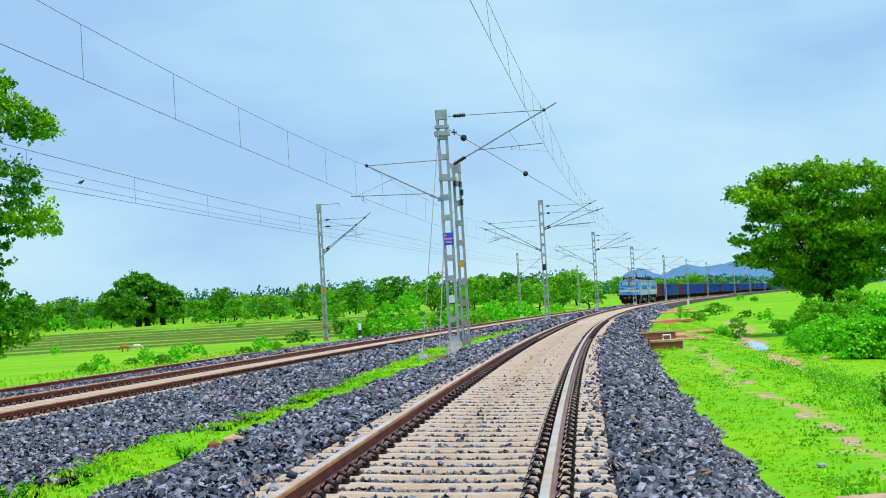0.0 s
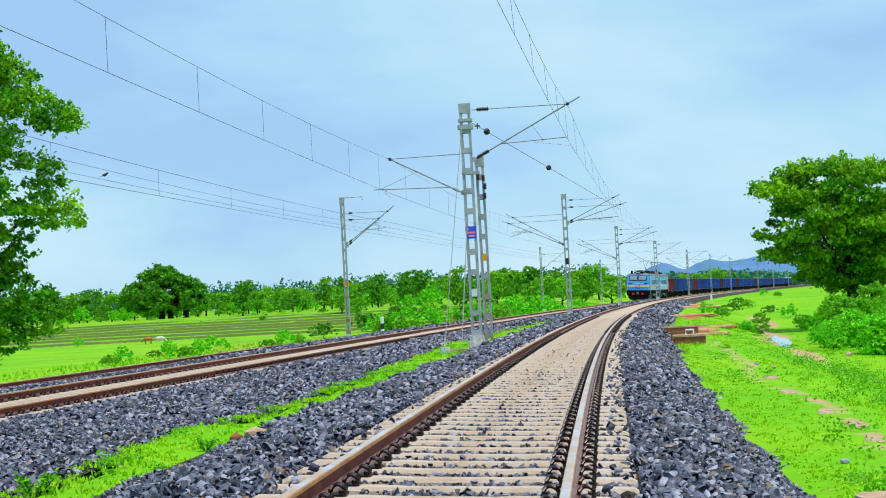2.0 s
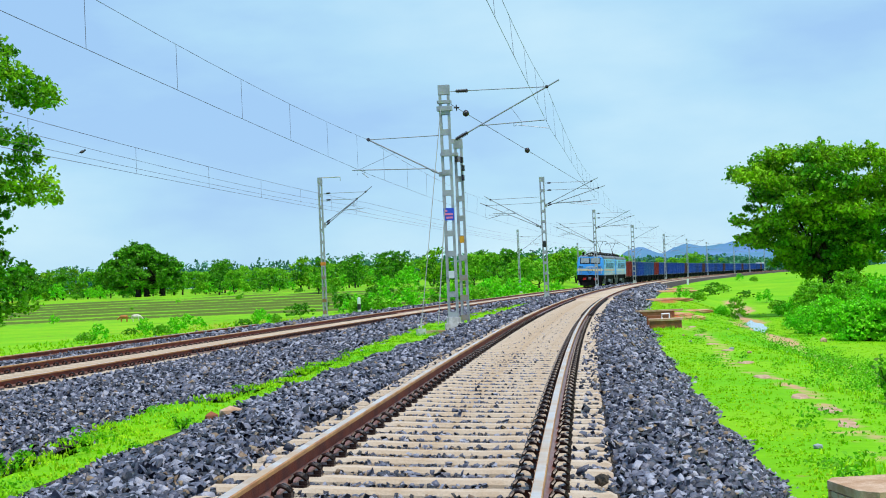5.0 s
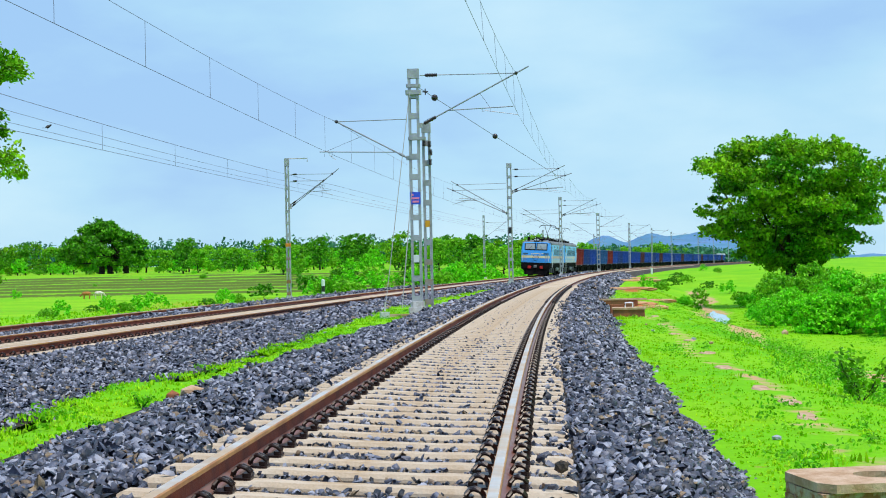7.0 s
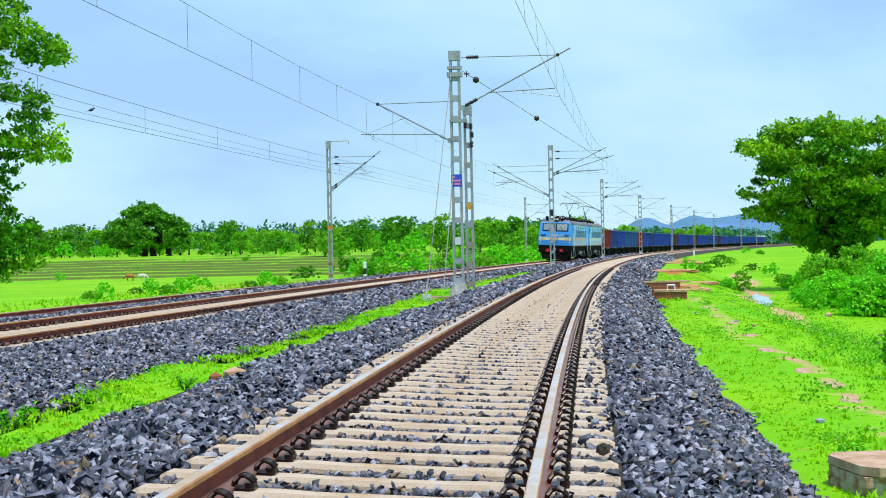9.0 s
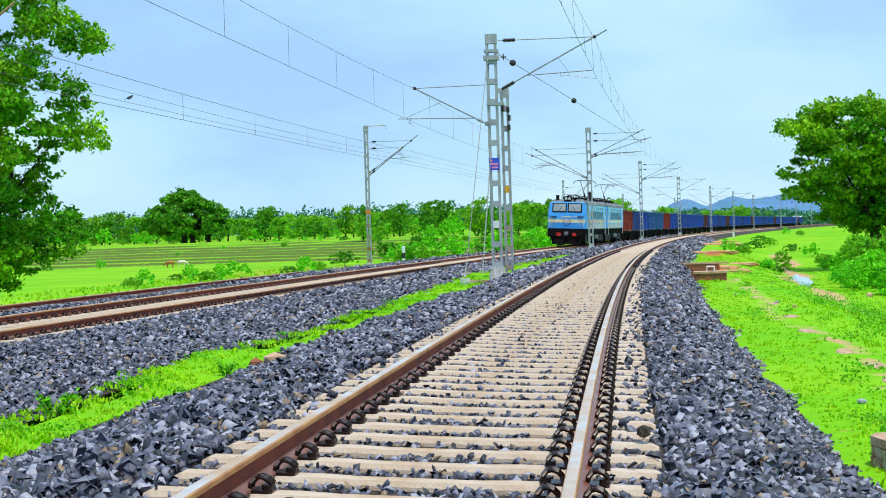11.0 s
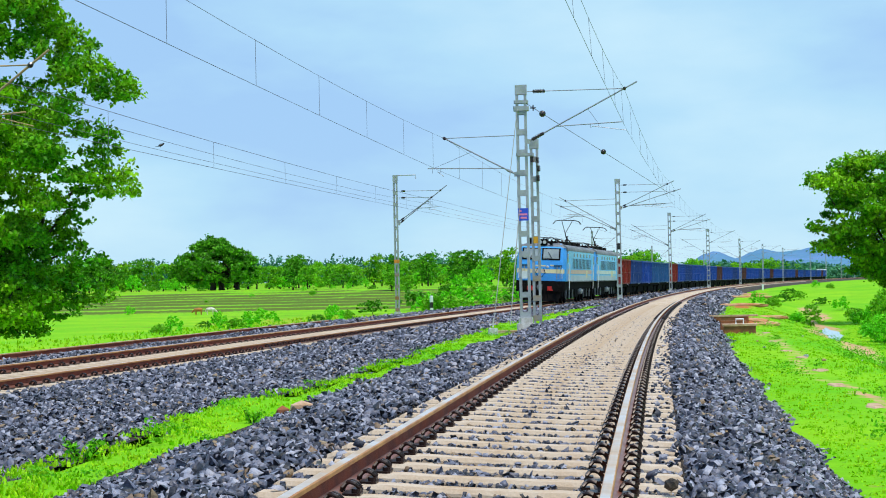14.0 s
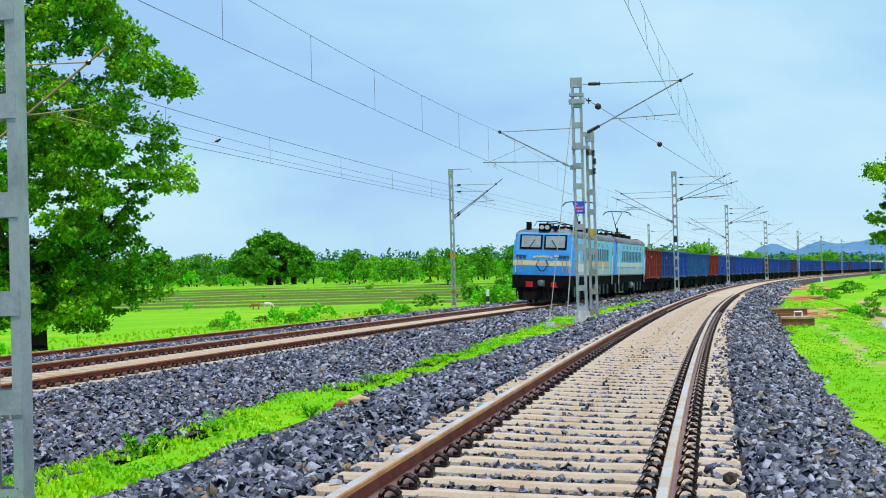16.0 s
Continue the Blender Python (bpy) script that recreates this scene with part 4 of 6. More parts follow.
def locomotive(stripe, lower, label):
    """Local y along the track; the cab that leads looks towards -y. Origin on the rails."""
    t = thing("locomotive", label, "locomotive", group="locomotives of the goods train")
    L, W = 17.7, 3.05
    h = L / 2
    body = part("body", Shape().prism([(-W / 2, 1.44), (W / 2, 1.44), (W / 2, 3.42), (-W / 2, 3.42)], -h + 1.25, h - 1.25), M_locoside, t, "pale blue painted body side")
    part("roof", Shape().prism(round_box(W, 3.42, 3.84, 0.55), -h + 1.0, h - 1.0), M_roof, t, "grey dusty rounded roof")
    for e in (-1, 1):
        # cab: front slopes back above the waist
        cab = Shape()
        prof = [(0.0, 1.46), (-0.02, 2.25), (0.05, 2.70), (0.28, 3.56), (0.55, 3.74), (1.3, 3.86)]
        n = len(prof)
        v = []
        for q, z in prof:
            w = W / 2 - (0.05 if z < 3 else 0.12 if z < 3.6 else 0.42)
            y = e * (h - q)
            v += [(-W / 2, e * (h - 1.3), z), (-W / 2, e * (h - 0.32 - q * 0.6), z), (-w + 0.12, y, z), (w - 0.12, y, z), (W / 2, e * (h - 0.32 - q * 0.6), z), (W / 2, e * (h - 1.3), z)]
            if z > 3.5:
                v[-6:] = [(max(-w, min(w, a)), b, c) for a, b, c in v[-6:]]
        f = [(i * 6 + j, i * 6 + j + 1, (i + 1) * 6 + j + 1, (i + 1) * 6 + j) for i in range(n - 1) for j in range(5)]
        cab.add(v, f + [tuple(range(5, -1, -1))])
        c = part("cab", cab, M_locoblue, t, "bright light blue cab front")
        part("cab_roof", Shape().add([(-1.1, e * (h - 0.50), 3.75), (1.1, e * (h - 0.50), 3.75), (1.1, e * (h - 1.4), 3.89), (-1.1, e * (h - 1.4), 3.89), (-1.42, e * (h - 0.36), 3.58), (1.42, e * (h - 0.36), 3.58), (1.47, e * (h - 1.4), 3.58), (-1.47, e * (h - 1.4), 3.58)],
                                      [(0, 1, 2, 3), (4, 0, 3, 7), (1, 5, 6, 2), (4, 5, 1, 0)]), M_roof, c)
        tilt = math.atan2(0.23, 0.86)
        for sx in (-1, 1):
            m = Matrix.Translation((sx * 0.60, e * (h - 0.17), 3.17)) @ Matrix.Rotation(e * tilt, 4, 'X')
            fr = part("windscreen_frame", Shape().box((0, 0, 0), (1.12, 0.06, 0.78), 0.0, m), M_black, c, "black windscreen surround")
            part("windscreen", Shape().box((0, e * 0.035, 0.01), (0.94, 0.03, 0.62), 0.0, m), M_glass, fr, "grey windscreen pane")
            part("wiper", Shape().tube(m @ Vector((0.1 * sx, e * 0.07, -0.36)), m @ Vector((-0.18 * sx, e * 0.07, 0.1)), 0.018), M_black, fr)
            lmp = Shape().lathe((sx * 0.42, e * (h - 0.02), 2.36), (sx * 0.42, e * (h + 0.06), 2.36), [(0, 0.085), (0.7, 0.085), (1, 0.06)], 12)
            part("marker_lamp", lmp, M_lamp, c, "round marker lamp")
            part("buffer", Shape().lathe((sx * 0.98, e * (h - 0.1), 1.06), (sx * 0.98, e * (h + 0.46), 1.06), [(0, 0.13), (0.75, 0.13), (0.8, 0.23), (1, 0.23)], 14), M_black, t)
            part("buffer_plate", Shape().box((sx * 0.62, e * (h + 0.06), 0.98), (0.36, 0.05, 0.28), 0.02), M_red, t, "red painted buffer beam panel")
            part("step_ladder", Shape().path([(sx * 1.25, e * (h + 0.02), 0.35), (sx * 1.25, e * (h + 0.02), 1.3)], 0.03).path([(sx * 0.95, e * (h + 0.02), 0.35), (sx * 0.95, e * (h + 0.02), 1.3)], 0.03), M_black, t)
            part("handrail", Shape().path([(sx * 1.32, e * (h + 0.05), 1.6), (sx * 1.32, e * (h + 0.05), 2.3)], 0.02), M_whitep, c)
            part("cable_loop", Shape().path([(sx * 0.18, e * (h + 0.04), 2.25), (sx * 0.30, e * (h + 0.12), 2.0), (sx * 0.12, e * (h + 0.14), 1.72), (0, e * (h + 0.1), 1.66)], 0.022), M_black, c)
            part("grab_frame", Shape().path([(sx * 1.0, e * (h + 0.04), 2.44), (sx * 1.0, e * (h + 0.1), 1.6), (sx * 1.2, e * (h + 0.1), 1.6), (sx * 1.2, e * (h + 0.04), 2.44)], 0.02), M_rod, c)
            part("hand_pad", Shape().box((sx * 1.05, e * (h + 0.03), 2.42), (0.5, 0.05, 0.14), 0.01), M_grille, c)
        part("stripe", Shape().box((0, e * (h + 0.006), 2.08), (W - 0.16, 0.03, 0.26), 0.0), M_cream, c, "cream waist stripe")
        part("crest", Shape().box((0, e * (h + 0.02), 2.10), (0.5, 0.02, 0.2)), M_rose, c)
        part("number_bar", Shape().box((0.0, e * (h + 0.012), 2.42), (0.62, 0.02, 0.09)).box((0.75, e * (h + 0.012), 2.45), (0.36, 0.02, 0.08)), M_cream, c)
        part("buffer_beam", Shape().box((0, e * (h - 0.12), 1.11), (2.95, 0.34, 0.70), 0.04), M_black, t)
        part("cattle_guard", Shape().add([(-1.25, e * (h - 0.05), 0.80), (1.25, e * (h - 0.05), 0.80), (1.1, e * (h + 0.12), 0.16), (-1.1, e * (h + 0.12), 0.16), (-1.25, e * (h - 0.4), 0.80), (1.25, e * (h - 0.4), 0.80), (1.1, e * (h - 0.3), 0.16), (-1.1, e * (h - 0.3), 0.16)],
                                          [(0, 1, 2, 3), (4, 7, 6, 5), (0, 4, 5, 1), (3, 2, 6, 7), (0, 3, 7, 4), (1, 5, 6, 2)]), M_black, t)
        part("coupler", Shape().box((0, e * (h + 0.2), 1.05), (0.28, 0.5, 0.3), 0.05).lathe((0, e * (h + 0.30), 1.05), (0, e * (h + 0.5), 1.05), [(0, 0.1), (0.5, 0.17), (1, 0.12)], 10), M_roof, t)
        for k in (-1, 0, 1):
            part("brake_hose", Shape().path([(0.3 + 0.2 * k, e * (h + 0.08), 0.9), (0.3 + 0.2 * k, e * (h + 0.14), 0.5), (0.34 + 0.2 * k, e * (h + 0.12), 0.32)], 0.025), M_black, t)
    lead = -1
    hl = part("headlight_box", Shape().box((0, lead * (h - 0.62), 3.93), (0.58, 0.5, 0.40), 0.08), M_black, t, "black headlight housing on the roof")
    for sx in (-1, 1):
        part("headlight", Shape().lathe((sx * 0.13, lead * (h - 0.40), 3.93), (sx * 0.13, lead * (h - 0.34), 3.93), [(0, 0.12), (1, 0.11)], 12), M_lamp, hl, "pale headlight glass")
    part("horn", Shape().box((-0.85, lead * (h - 0.9), 4.0), (0.24, 0.3, 0.42), 0.04), M_black, t)
    part("horn", Shape().lathe((0.55, lead * (h - 0.4), 3.9), (0.55, lead * (h - 1.1), 3.95), [(0, 0.14), (0.5, 0.07), (1, 0.05)], 9), M_black, t)
    part("roof_rail", Shape().path([(-0.6, -h + 1.0, 4.0), (-0.5, -h + 1.2, 4.25), (0.5, -h + 1.2, 4.25), (1.0, -h + 1.2, 3.95)], 0.022).path([(0.5, -h + 1.2, 4.25), (0.5, -2, 4.2)], 0.022), M_black, t)
    for sx in (-1, 1):
        xs = sx * (W / 2 + 0.006)
        part("side_stripe", Shape().box((xs, 0, 2.08), (0.02, L - 2.0, 0.27)), stripe, body, "faded waist stripe")
        part("lower_panel", Shape().box((xs, 0, 1.66), (0.016, L - 2.6, 0.36)), lower, body)
        part("sill_rail", Shape().box((xs + sx * 0.02, 0, 1.45), (0.06, L - 2.2, 0.07)), M_roof, body)
        part("grille_panel", Shape().box((xs, -0.3, 2.62), (0.02, L - 6.2, 0.72)), M_locoside, body)
        for i in range(13):
            part("grille", Shape().box((xs + sx * 0.012, -5.1 + i * 0.86, 2.62), (0.03, 0.44, 0.66)), M_grille, body, "dark ventilation louvre" if i == 0 else "")
        for i in range(6):
            part("side_window", Shape().box((xs + sx * 0.01, -4.6 + i * 1.9, 3.18), (0.03, 0.42, 0.24), 0.0), M_glass, body)
        part("crest_panel", Shape().box((xs + sx * 0.012, 3.2, 1.95), (0.02, 0.9, 0.5)), M_cream, body)
        for ye in (-1, 1):
            part("cab_door", Shape().box((xs + sx * 0.01, ye * (h - 2.1), 2.42), (0.03, 0.72, 1.80)), M_locoside, body)
            part("door_rail", Shape().path([(xs + sx * 0.05, ye * (h - 1.6), 0.9), (xs + sx * 0.05, ye * (h - 1.6), 2.6)], 0.025), M_whitep, body)
            part("cab_side_window", Shape().box((sx * (W / 2 - 0.0), ye * (h - 1.0), 2.95), (0.03, 0.55, 0.55)), M_glass, body)
    # roof gear
    for i in range(9):
        part("roof_insulator", Shape().lathe((0.5 if i % 2 else -0.3, -5.6 + i * 1.05, 3.84), (0.5 if i % 2 else -0.3, -5.6 + i * 1.05, 4.22), [(0, 0.1), (0.2, 0.05), (0.3, 0.11), (0.5, 0.05), (0.6, 0.11), (0.8, 0.05), (1, 0.07)], 8), M_insul, t)
    part("roof_busbar", Shape().tube((-0.3, -5.6, 4.24), (0.5, 3.0, 4.24), 0.025), M_black, t)
    for y, sx in ((-4.0, 0.9), (-1.5, 1.9), (1.6, 1.7), (4.6, 1.2)):
        part("roof_box", Shape().box((0, y, 3.96), (1.7, sx, 0.24), 0.06), M_black, t)
    yp = 4.2
    pan = part("pantograph", Shape().box((0, yp, 4.12), (1.1, 1.5, 0.10), 0.05), M_black, t, "raised pantograph with curved collector horns")
    part("pan_arm", Shape().tube((0, yp + 0.5, 4.2), (0, yp - 0.75, 4.75), 0.035).tube((0, yp - 0.75, 4.75), (-0.35, yp + 0.1, 5.68), 0.022).tube((0, yp - 0.75, 4.75), (0.35, yp + 0.1, 5.68), 0.022), M_black, pan)
    part("pan_insulator", Shape().lathe((0, yp + 0.4, 4.0), (0, yp + 0.4, 4.6), [(0, 0.12), (0.3, 0.06), (0.5, 0.13), (0.7, 0.05), (1, 0.05)], 9), M_insul, pan)
    part("pan_head", Shape().path([(-0.95, yp + 0.1, 5.45), (-0.78, yp + 0.1, 5.66), (-0.5, yp + 0.1, 5.72), (0.5, yp + 0.1, 5.72), (0.78, yp + 0.1, 5.66), (0.95, yp + 0.1, 5.45)], 0.03), M_black, pan)
    # running gear
    part("underframe", Shape().box((0, 0, 1.17), (2.7, L - 1.0, 0.52)), M_black, t)
    part("battery_box", Shape().box((0, 0, 0.66), (2.5, 2.2, 0.55), 0.05), M_black, t)
    for yb in (-5.2, 5.2):
        bg = part("bogie", Shape().box((-1.12, yb, 0.66), (0.18, 5.2, 0.42), 0.05).box((1.12, yb, 0.66), (0.18, 5.2, 0.42), 0.05).box((0, yb, 0.7), (2.2, 0.5, 0.3)), M_black, t)
        for k in (-1, 0, 1):
            wheelset(bg, yb + 1.85 * k, 0.53)
            for sx in (-1, 1):
                part("axle_box", Shape().box((sx * 1.22, yb + 1.85 * k, 0.55), (0.14, 0.34, 0.36), 0.05), M_black, bg)
                part("brake_rod", Shape().tube((sx * 1.30, yb + 1.85 * k + 0.55, 0.35), (sx * 1.30, yb + 1.85 * k + 0.42, 1.12), 0.05), M_rod, bg, "pale dusty brake rigging")
    for sx in (-1, 1):
        part("air_tank", Shape().lathe((sx * 1.3, 0.6, 0.75), (sx * 1.3, 1.6, 0.75), [(0, 0.1), (0.1, 0.22), (0.9, 0.22), (1, 0.1)], 10), M_rod, t, "pale air reservoir")
    return t


def wagon(paint, label, van=False):
    """Open bogie wagon with ribbed steel sides, or a flat-roofed brake van."""
    t = thing("goods_wagon", label, "wagon", group="wagons of the goods train")
    L, W, z0, z1 = 9.9, 2.95, 1.15, 3.18
    sh = Shape()
    for sx in (-1, 1):
        sh.box((sx * (W / 2 - 0.03), 0, (z0 + z1) / 2), (0.06, L, z1 - z0))
    for e in (-1, 1):
        sh.box((0, e * (L / 2 - 0.03), (z0 + z1) / 2), (W - 0.13, 0.06, z1 - z0))
    sh.box((0, 0, z0 + 0.04), (W - 0.14, L - 0.14, 0.08))
    sh.box((0, 0, z1 - 0.5), (W - 0.16, L - 0.16, 0.3))
    body = part("body", sh, paint, t, "ribbed steel wagon body")
    for sx in (-1, 1):
        part("coping", Shape().box((sx * (W / 2 + 0.02), 0, z1 + 0.02), (0.14, L + 0.06, 0.12), 0.02), paint, body)
        part("waist_rail", Shape().box((sx * (W / 2 + 0.02), 0, z0 + 0.95), (0.05, L, 0.09)), paint, body)
        part("sole_bar", Shape().box((sx * (W / 2 + 0.01), 0, z0 + 0.04), (0.10, L, 0.16)), paint, body)
        for i in range(9):
            part("side_rib", Shape().box((sx * (W / 2 + 0.045), -L / 2 + 0.12 + i * (L - 0.24) / 8, (z0 + z1) / 2), (0.14, 0.12, z1 - z0 - 0.05)), paint, body)
        for y in (-2.45, 2.45):
            part("side_door", Shape().box((sx * (W / 2 + 0.03), y, z0 + 0.5), (0.05, 0.86, 0.72), 0.0), paint, body)
        part("stencil", Shape().box((sx * (W / 2 + 0.012), -1.3, z1 - 0.5), (0.02, 0.9, 0.13)).box((sx * (W / 2 + 0.012), 1.5, z1 - 0.62), (0.02, 0.6, 0.10)), M_mark, body, "pale stencilled marks")
    for e in (-1, 1):
        for x in (-0.9, -0.3, 0.3, 0.9):
            part("end_rib", Shape().box((x, e * (L / 2 + 0.04), (z0 + z1) / 2), (0.1, 0.09, z1 - z0 - 0.06)), paint, body)
        part("end_coping", Shape().box((0, e * (L / 2 + 0.02), z1 + 0.02), (W, 0.12, 0.12)), paint, body)
        part("coupler", Shape().box((0, e * (L / 2 + 0.25), 1.04), (0.26, 0.56, 0.28), 0.04), M_black, t)
        part("ladder", Shape().path([(1.3, e * (L / 2 + 0.1), 1.0), (1.3, e * (L / 2 + 0.1), 2.9)], 0.02).path([(0.95, e * (L / 2 + 0.1), 1.0), (0.95, e * (L / 2 + 0.1), 2.9)], 0.02), M_mark, t)
        bg = part("bogie", Shape().box((-1.05, e * 3.2, 0.55), (0.16, 2.6, 0.40), 0.04).box((1.05, e * 3.2, 0.55), (0.16, 2.6, 0.40), 0.04).box((0, e * 3.2, 0.62), (2.1, 0.45, 0.4)), M_black, t)
        for k in (-1, 1):
            wheelset(bg, e * 3.2 + k * 1.0, 0.5)
    part("underframe", Shape().box((0, 0, 0.98), (2.6, L - 0.2, 0.30)).box((0, 0, 0.58), (1.9, 3.4, 0.6), 0.05), M_black, t)
    # plain black boxes added to make the space under the wagon dark
    for sx in (-1, 1):
        part("dark_underfill", Shape().box((sx * 0.9, 0, 0.5), (0.3, 9.0, 0.5)), M_black, t)
    if van:
        part("van_roof", Shape().prism(round_box(W, z1 + 0.05, z1 + 0.5, 0.5), -L / 2, L / 2), M_whitep, t, "pale brake van roof")
    return t


def enlarge(t, wide=1.08):
    """True outer size over the plates."""
    for o in t.children_recursive:
        o.data.transform(Matrix.Diagonal((wide, 1.0, 1.08, 1.0)))
    return t


FRONT = [(0.0, 272.3), (1.0, 260.1), (2.0, 248.0), (3.0, 236.0), (4.0, 224.2), (5.0, 212.5), (6.0, 200.9), (7.0, 189.5), (8.0, 178.2), (9.0, 167.0), (10.0, 156.0), (11.0, 145.1), (12.0, 134.3), (13.0, 123.3), (14.0, 112.4), (15.0, 101.5), (16.0, 90.6)]
CARS = []
_back = 0.0


def join_train(car, length, bogies):
    """Adds a car behind the last one and notes its poses along the far track."""
    global _back
    rows = []
    for t, s in FRONT:
        mid = s + _back + length / 2
        a, _ = far.at(mid - bogies)
        b, _ = far.at(mid + bogies)
        d = b - a
        th = math.atan2(d.x, d.y)
        rows.append((t, Matrix.Translation((a + b) / 2 + Vector((0, 0, 0.0))) @ Matrix.Rotation(-th, 4, 'Z') @ Matrix.Rotation(math.atan(far.cant / 1.746), 4, 'Y')))
    car.matrix_world = rows[0][1]
    MOVES.append((car, rows))
    _back += length


loco_a = enlarge(locomotive(M_rose, M_locolow, "light blue electric locomotive with cream stripe and black underframe"), 1.14)
join_train(loco_a, 18.3, 5.2)
loco_b = enlarge(locomotive(M_whitep, M_locolow, "light blue electric locomotive with white stripe behind the first"), 1.12)
join_train(loco_b, 18.2, 5.2)
PAINTS = {"r": (M_wred, "oxide red open goods wagon with ribbed steel sides"), "b": (M_wblue, "bright blue open goods wagon with ribbed sides"), "n": (M_wnavy, "dark blue open goods wagon with ribbed sides"),
          "t": (M_wteal, "faded blue open goods wagon with pale stencils"), "k": (M_wbrown, "dark brown open goods wagon with ribbed sides")}
BUILT = {}
for _c in "rnbttrbnbbbbkbbnbkbbbnbbkbbbnbbbkbbnbbbbnbbkb":
    _paint, _label = PAINTS[_c]
    if _c not in BUILT:
        BUILT[_c] = enlarge(wagon(_paint, _label))
        join_train(BUILT[_c], 10.8, 3.2)
    else:
        join_train(copy_thing(BUILT[_c], Matrix()), 10.8, 3.2)
join_train(enlarge(wagon(M_wblue, "blue brake van with a pale roof at the train's end", True)), 10.8, 3.2)


# ---- plants ----
LEAF = np.array([(0, -0.5, 0), (0.30, -0.05, 0.06), (0, 0.5, -0.04), (-0.30, 0.05, 0.06)])


def leaf_mesh(name, centres, size, material, rng, up=0.35):
    """Loose leaves round the given centres, mostly facing up and out."""
    N = len(centres)
    nrm = rng.normal(size=(N, 3))
    nrm[:, 2] += up * 2
    nrm /= np.linalg.norm(nrm, axis=1)[:, None]
    t = np.cross(nrm, rng.normal(size=(N, 3)))
    t /= np.maximum(np.linalg.norm(t, axis=1)[:, None], 1e-6)
    b = np.cross(nrm, t)
    sz = size * rng.uniform(0.6, 1.35, (N, 1, 1))
    v = (LEAF[None, :, 0:1] * t[:, None] + LEAF[None, :, 1:2] * b[:, None] + LEAF[None, :, 2:3] * nrm[:, None]) * sz + centres[:, None]
    return quads(name, v, 4, [(0, 1, 2, 3)], material)


def lobe_points(lobes, n, rng, inner=0.5):
    """Points in the outer shell of clumped lobes, gathered in twigs so that gaps stay open."""
    w = np.array([max(l[3] * l[4], 0.01) for l in lobes])
    pick = rng.choice(len(lobes), size=max(1, n // 14), p=w / w.sum())
    L = np.array(lobes)[pick]
    d = rng.normal(size=(len(pick), 3))
    d[:, 2] = np.abs(d[:, 2]) * 1.0 - 0.35 * (rng.uniform(size=len(pick)) < 0.55) * np.abs(d[:, 2]) * 2
    d /= np.linalg.norm(d, axis=1)[:, None]
    r = rng.uniform(inner, 1.06, (len(pick), 1))
    tw = L[:, :3] + d * r * L[:, 3:6]
    k = 14
    spread = np.array([0.15, 0.15, 0.11])[None, None] * L[:, None, 3:6].mean(2, keepdims=True).repeat(3, 2)
    pts = tw[:, None] + rng.normal(size=(len(pick), k, 3)) * spread
    return pts.reshape(-1, 3)


def make_lobes(rng, n, w, d, z0, z1, size, flat=0.72, lean=0.0, foot=0.22):
    """Lobes filling a crown w wide and d deep between z0 and z1, fuller at mid height."""
    out = []
    for i in range(n):
        t = (i + 0.5) / n
        a = i * 2.39996 + rng.uniform(-0.4, 0.4)
        z = z0 + (z1 - z0) * t
        full = math.sin(math.pi * min(1.0, foot + (1 - foot) * t) ** 0.9) ** 0.55 if t < 0.97 else 0.4
        r = math.sqrt(rng.uniform(0.15, 1.0)) * full
        s = size * rng.uniform(0.7, 1.25)
        out.append((math.cos(a) * r * (w / 2 - s * 0.7) + lean * (z - z0), math.sin(a) * r * (d / 2 - s * 0.7), z, s, s, s * flat))
    return out


def profile_lobes(rng, n, outline, size, deep=0.8, flat=0.85):
    """Lobes filling a crown whose half widths at given heights are (z, r)."""
    zs, rs = [q[0] for q in outline], [q[1] for q in outline]
    out = []
    for i in range(n):
        z = zs[0] + (zs[-1] - zs[0]) * (i + rng.uniform(0, 1)) / n
        a = i * 2.39996 + rng.uniform(-0.5, 0.5)
        s = size * rng.uniform(0.65, 1.3)
        r = max(float(np.interp(z, zs, rs)) - s * 0.75, 0.1) * rng.uniform(0.25, 1.0) ** 0.5
        out.append((math.cos(a) * r, math.sin(a) * r * deep, z, s, s, s * flat))
    return out


def limb(sh, a, b, r0, r1, rng, n=4):
    pts = [Vector(a).lerp(Vector(b), i / n) for i in range(n + 1)]
    k = (Vector(b) - Vector(a)).length
    for i in range(1, n):
        pts[i] += Vector(rng.normal(size=3)) * k * 0.035
    for i in range(n):
        sh.tube(pts[i], pts[i + 1], r0 + (r1 - r0) * i / n, r0 + (r1 - r0) * (i + 1) / n, 7)


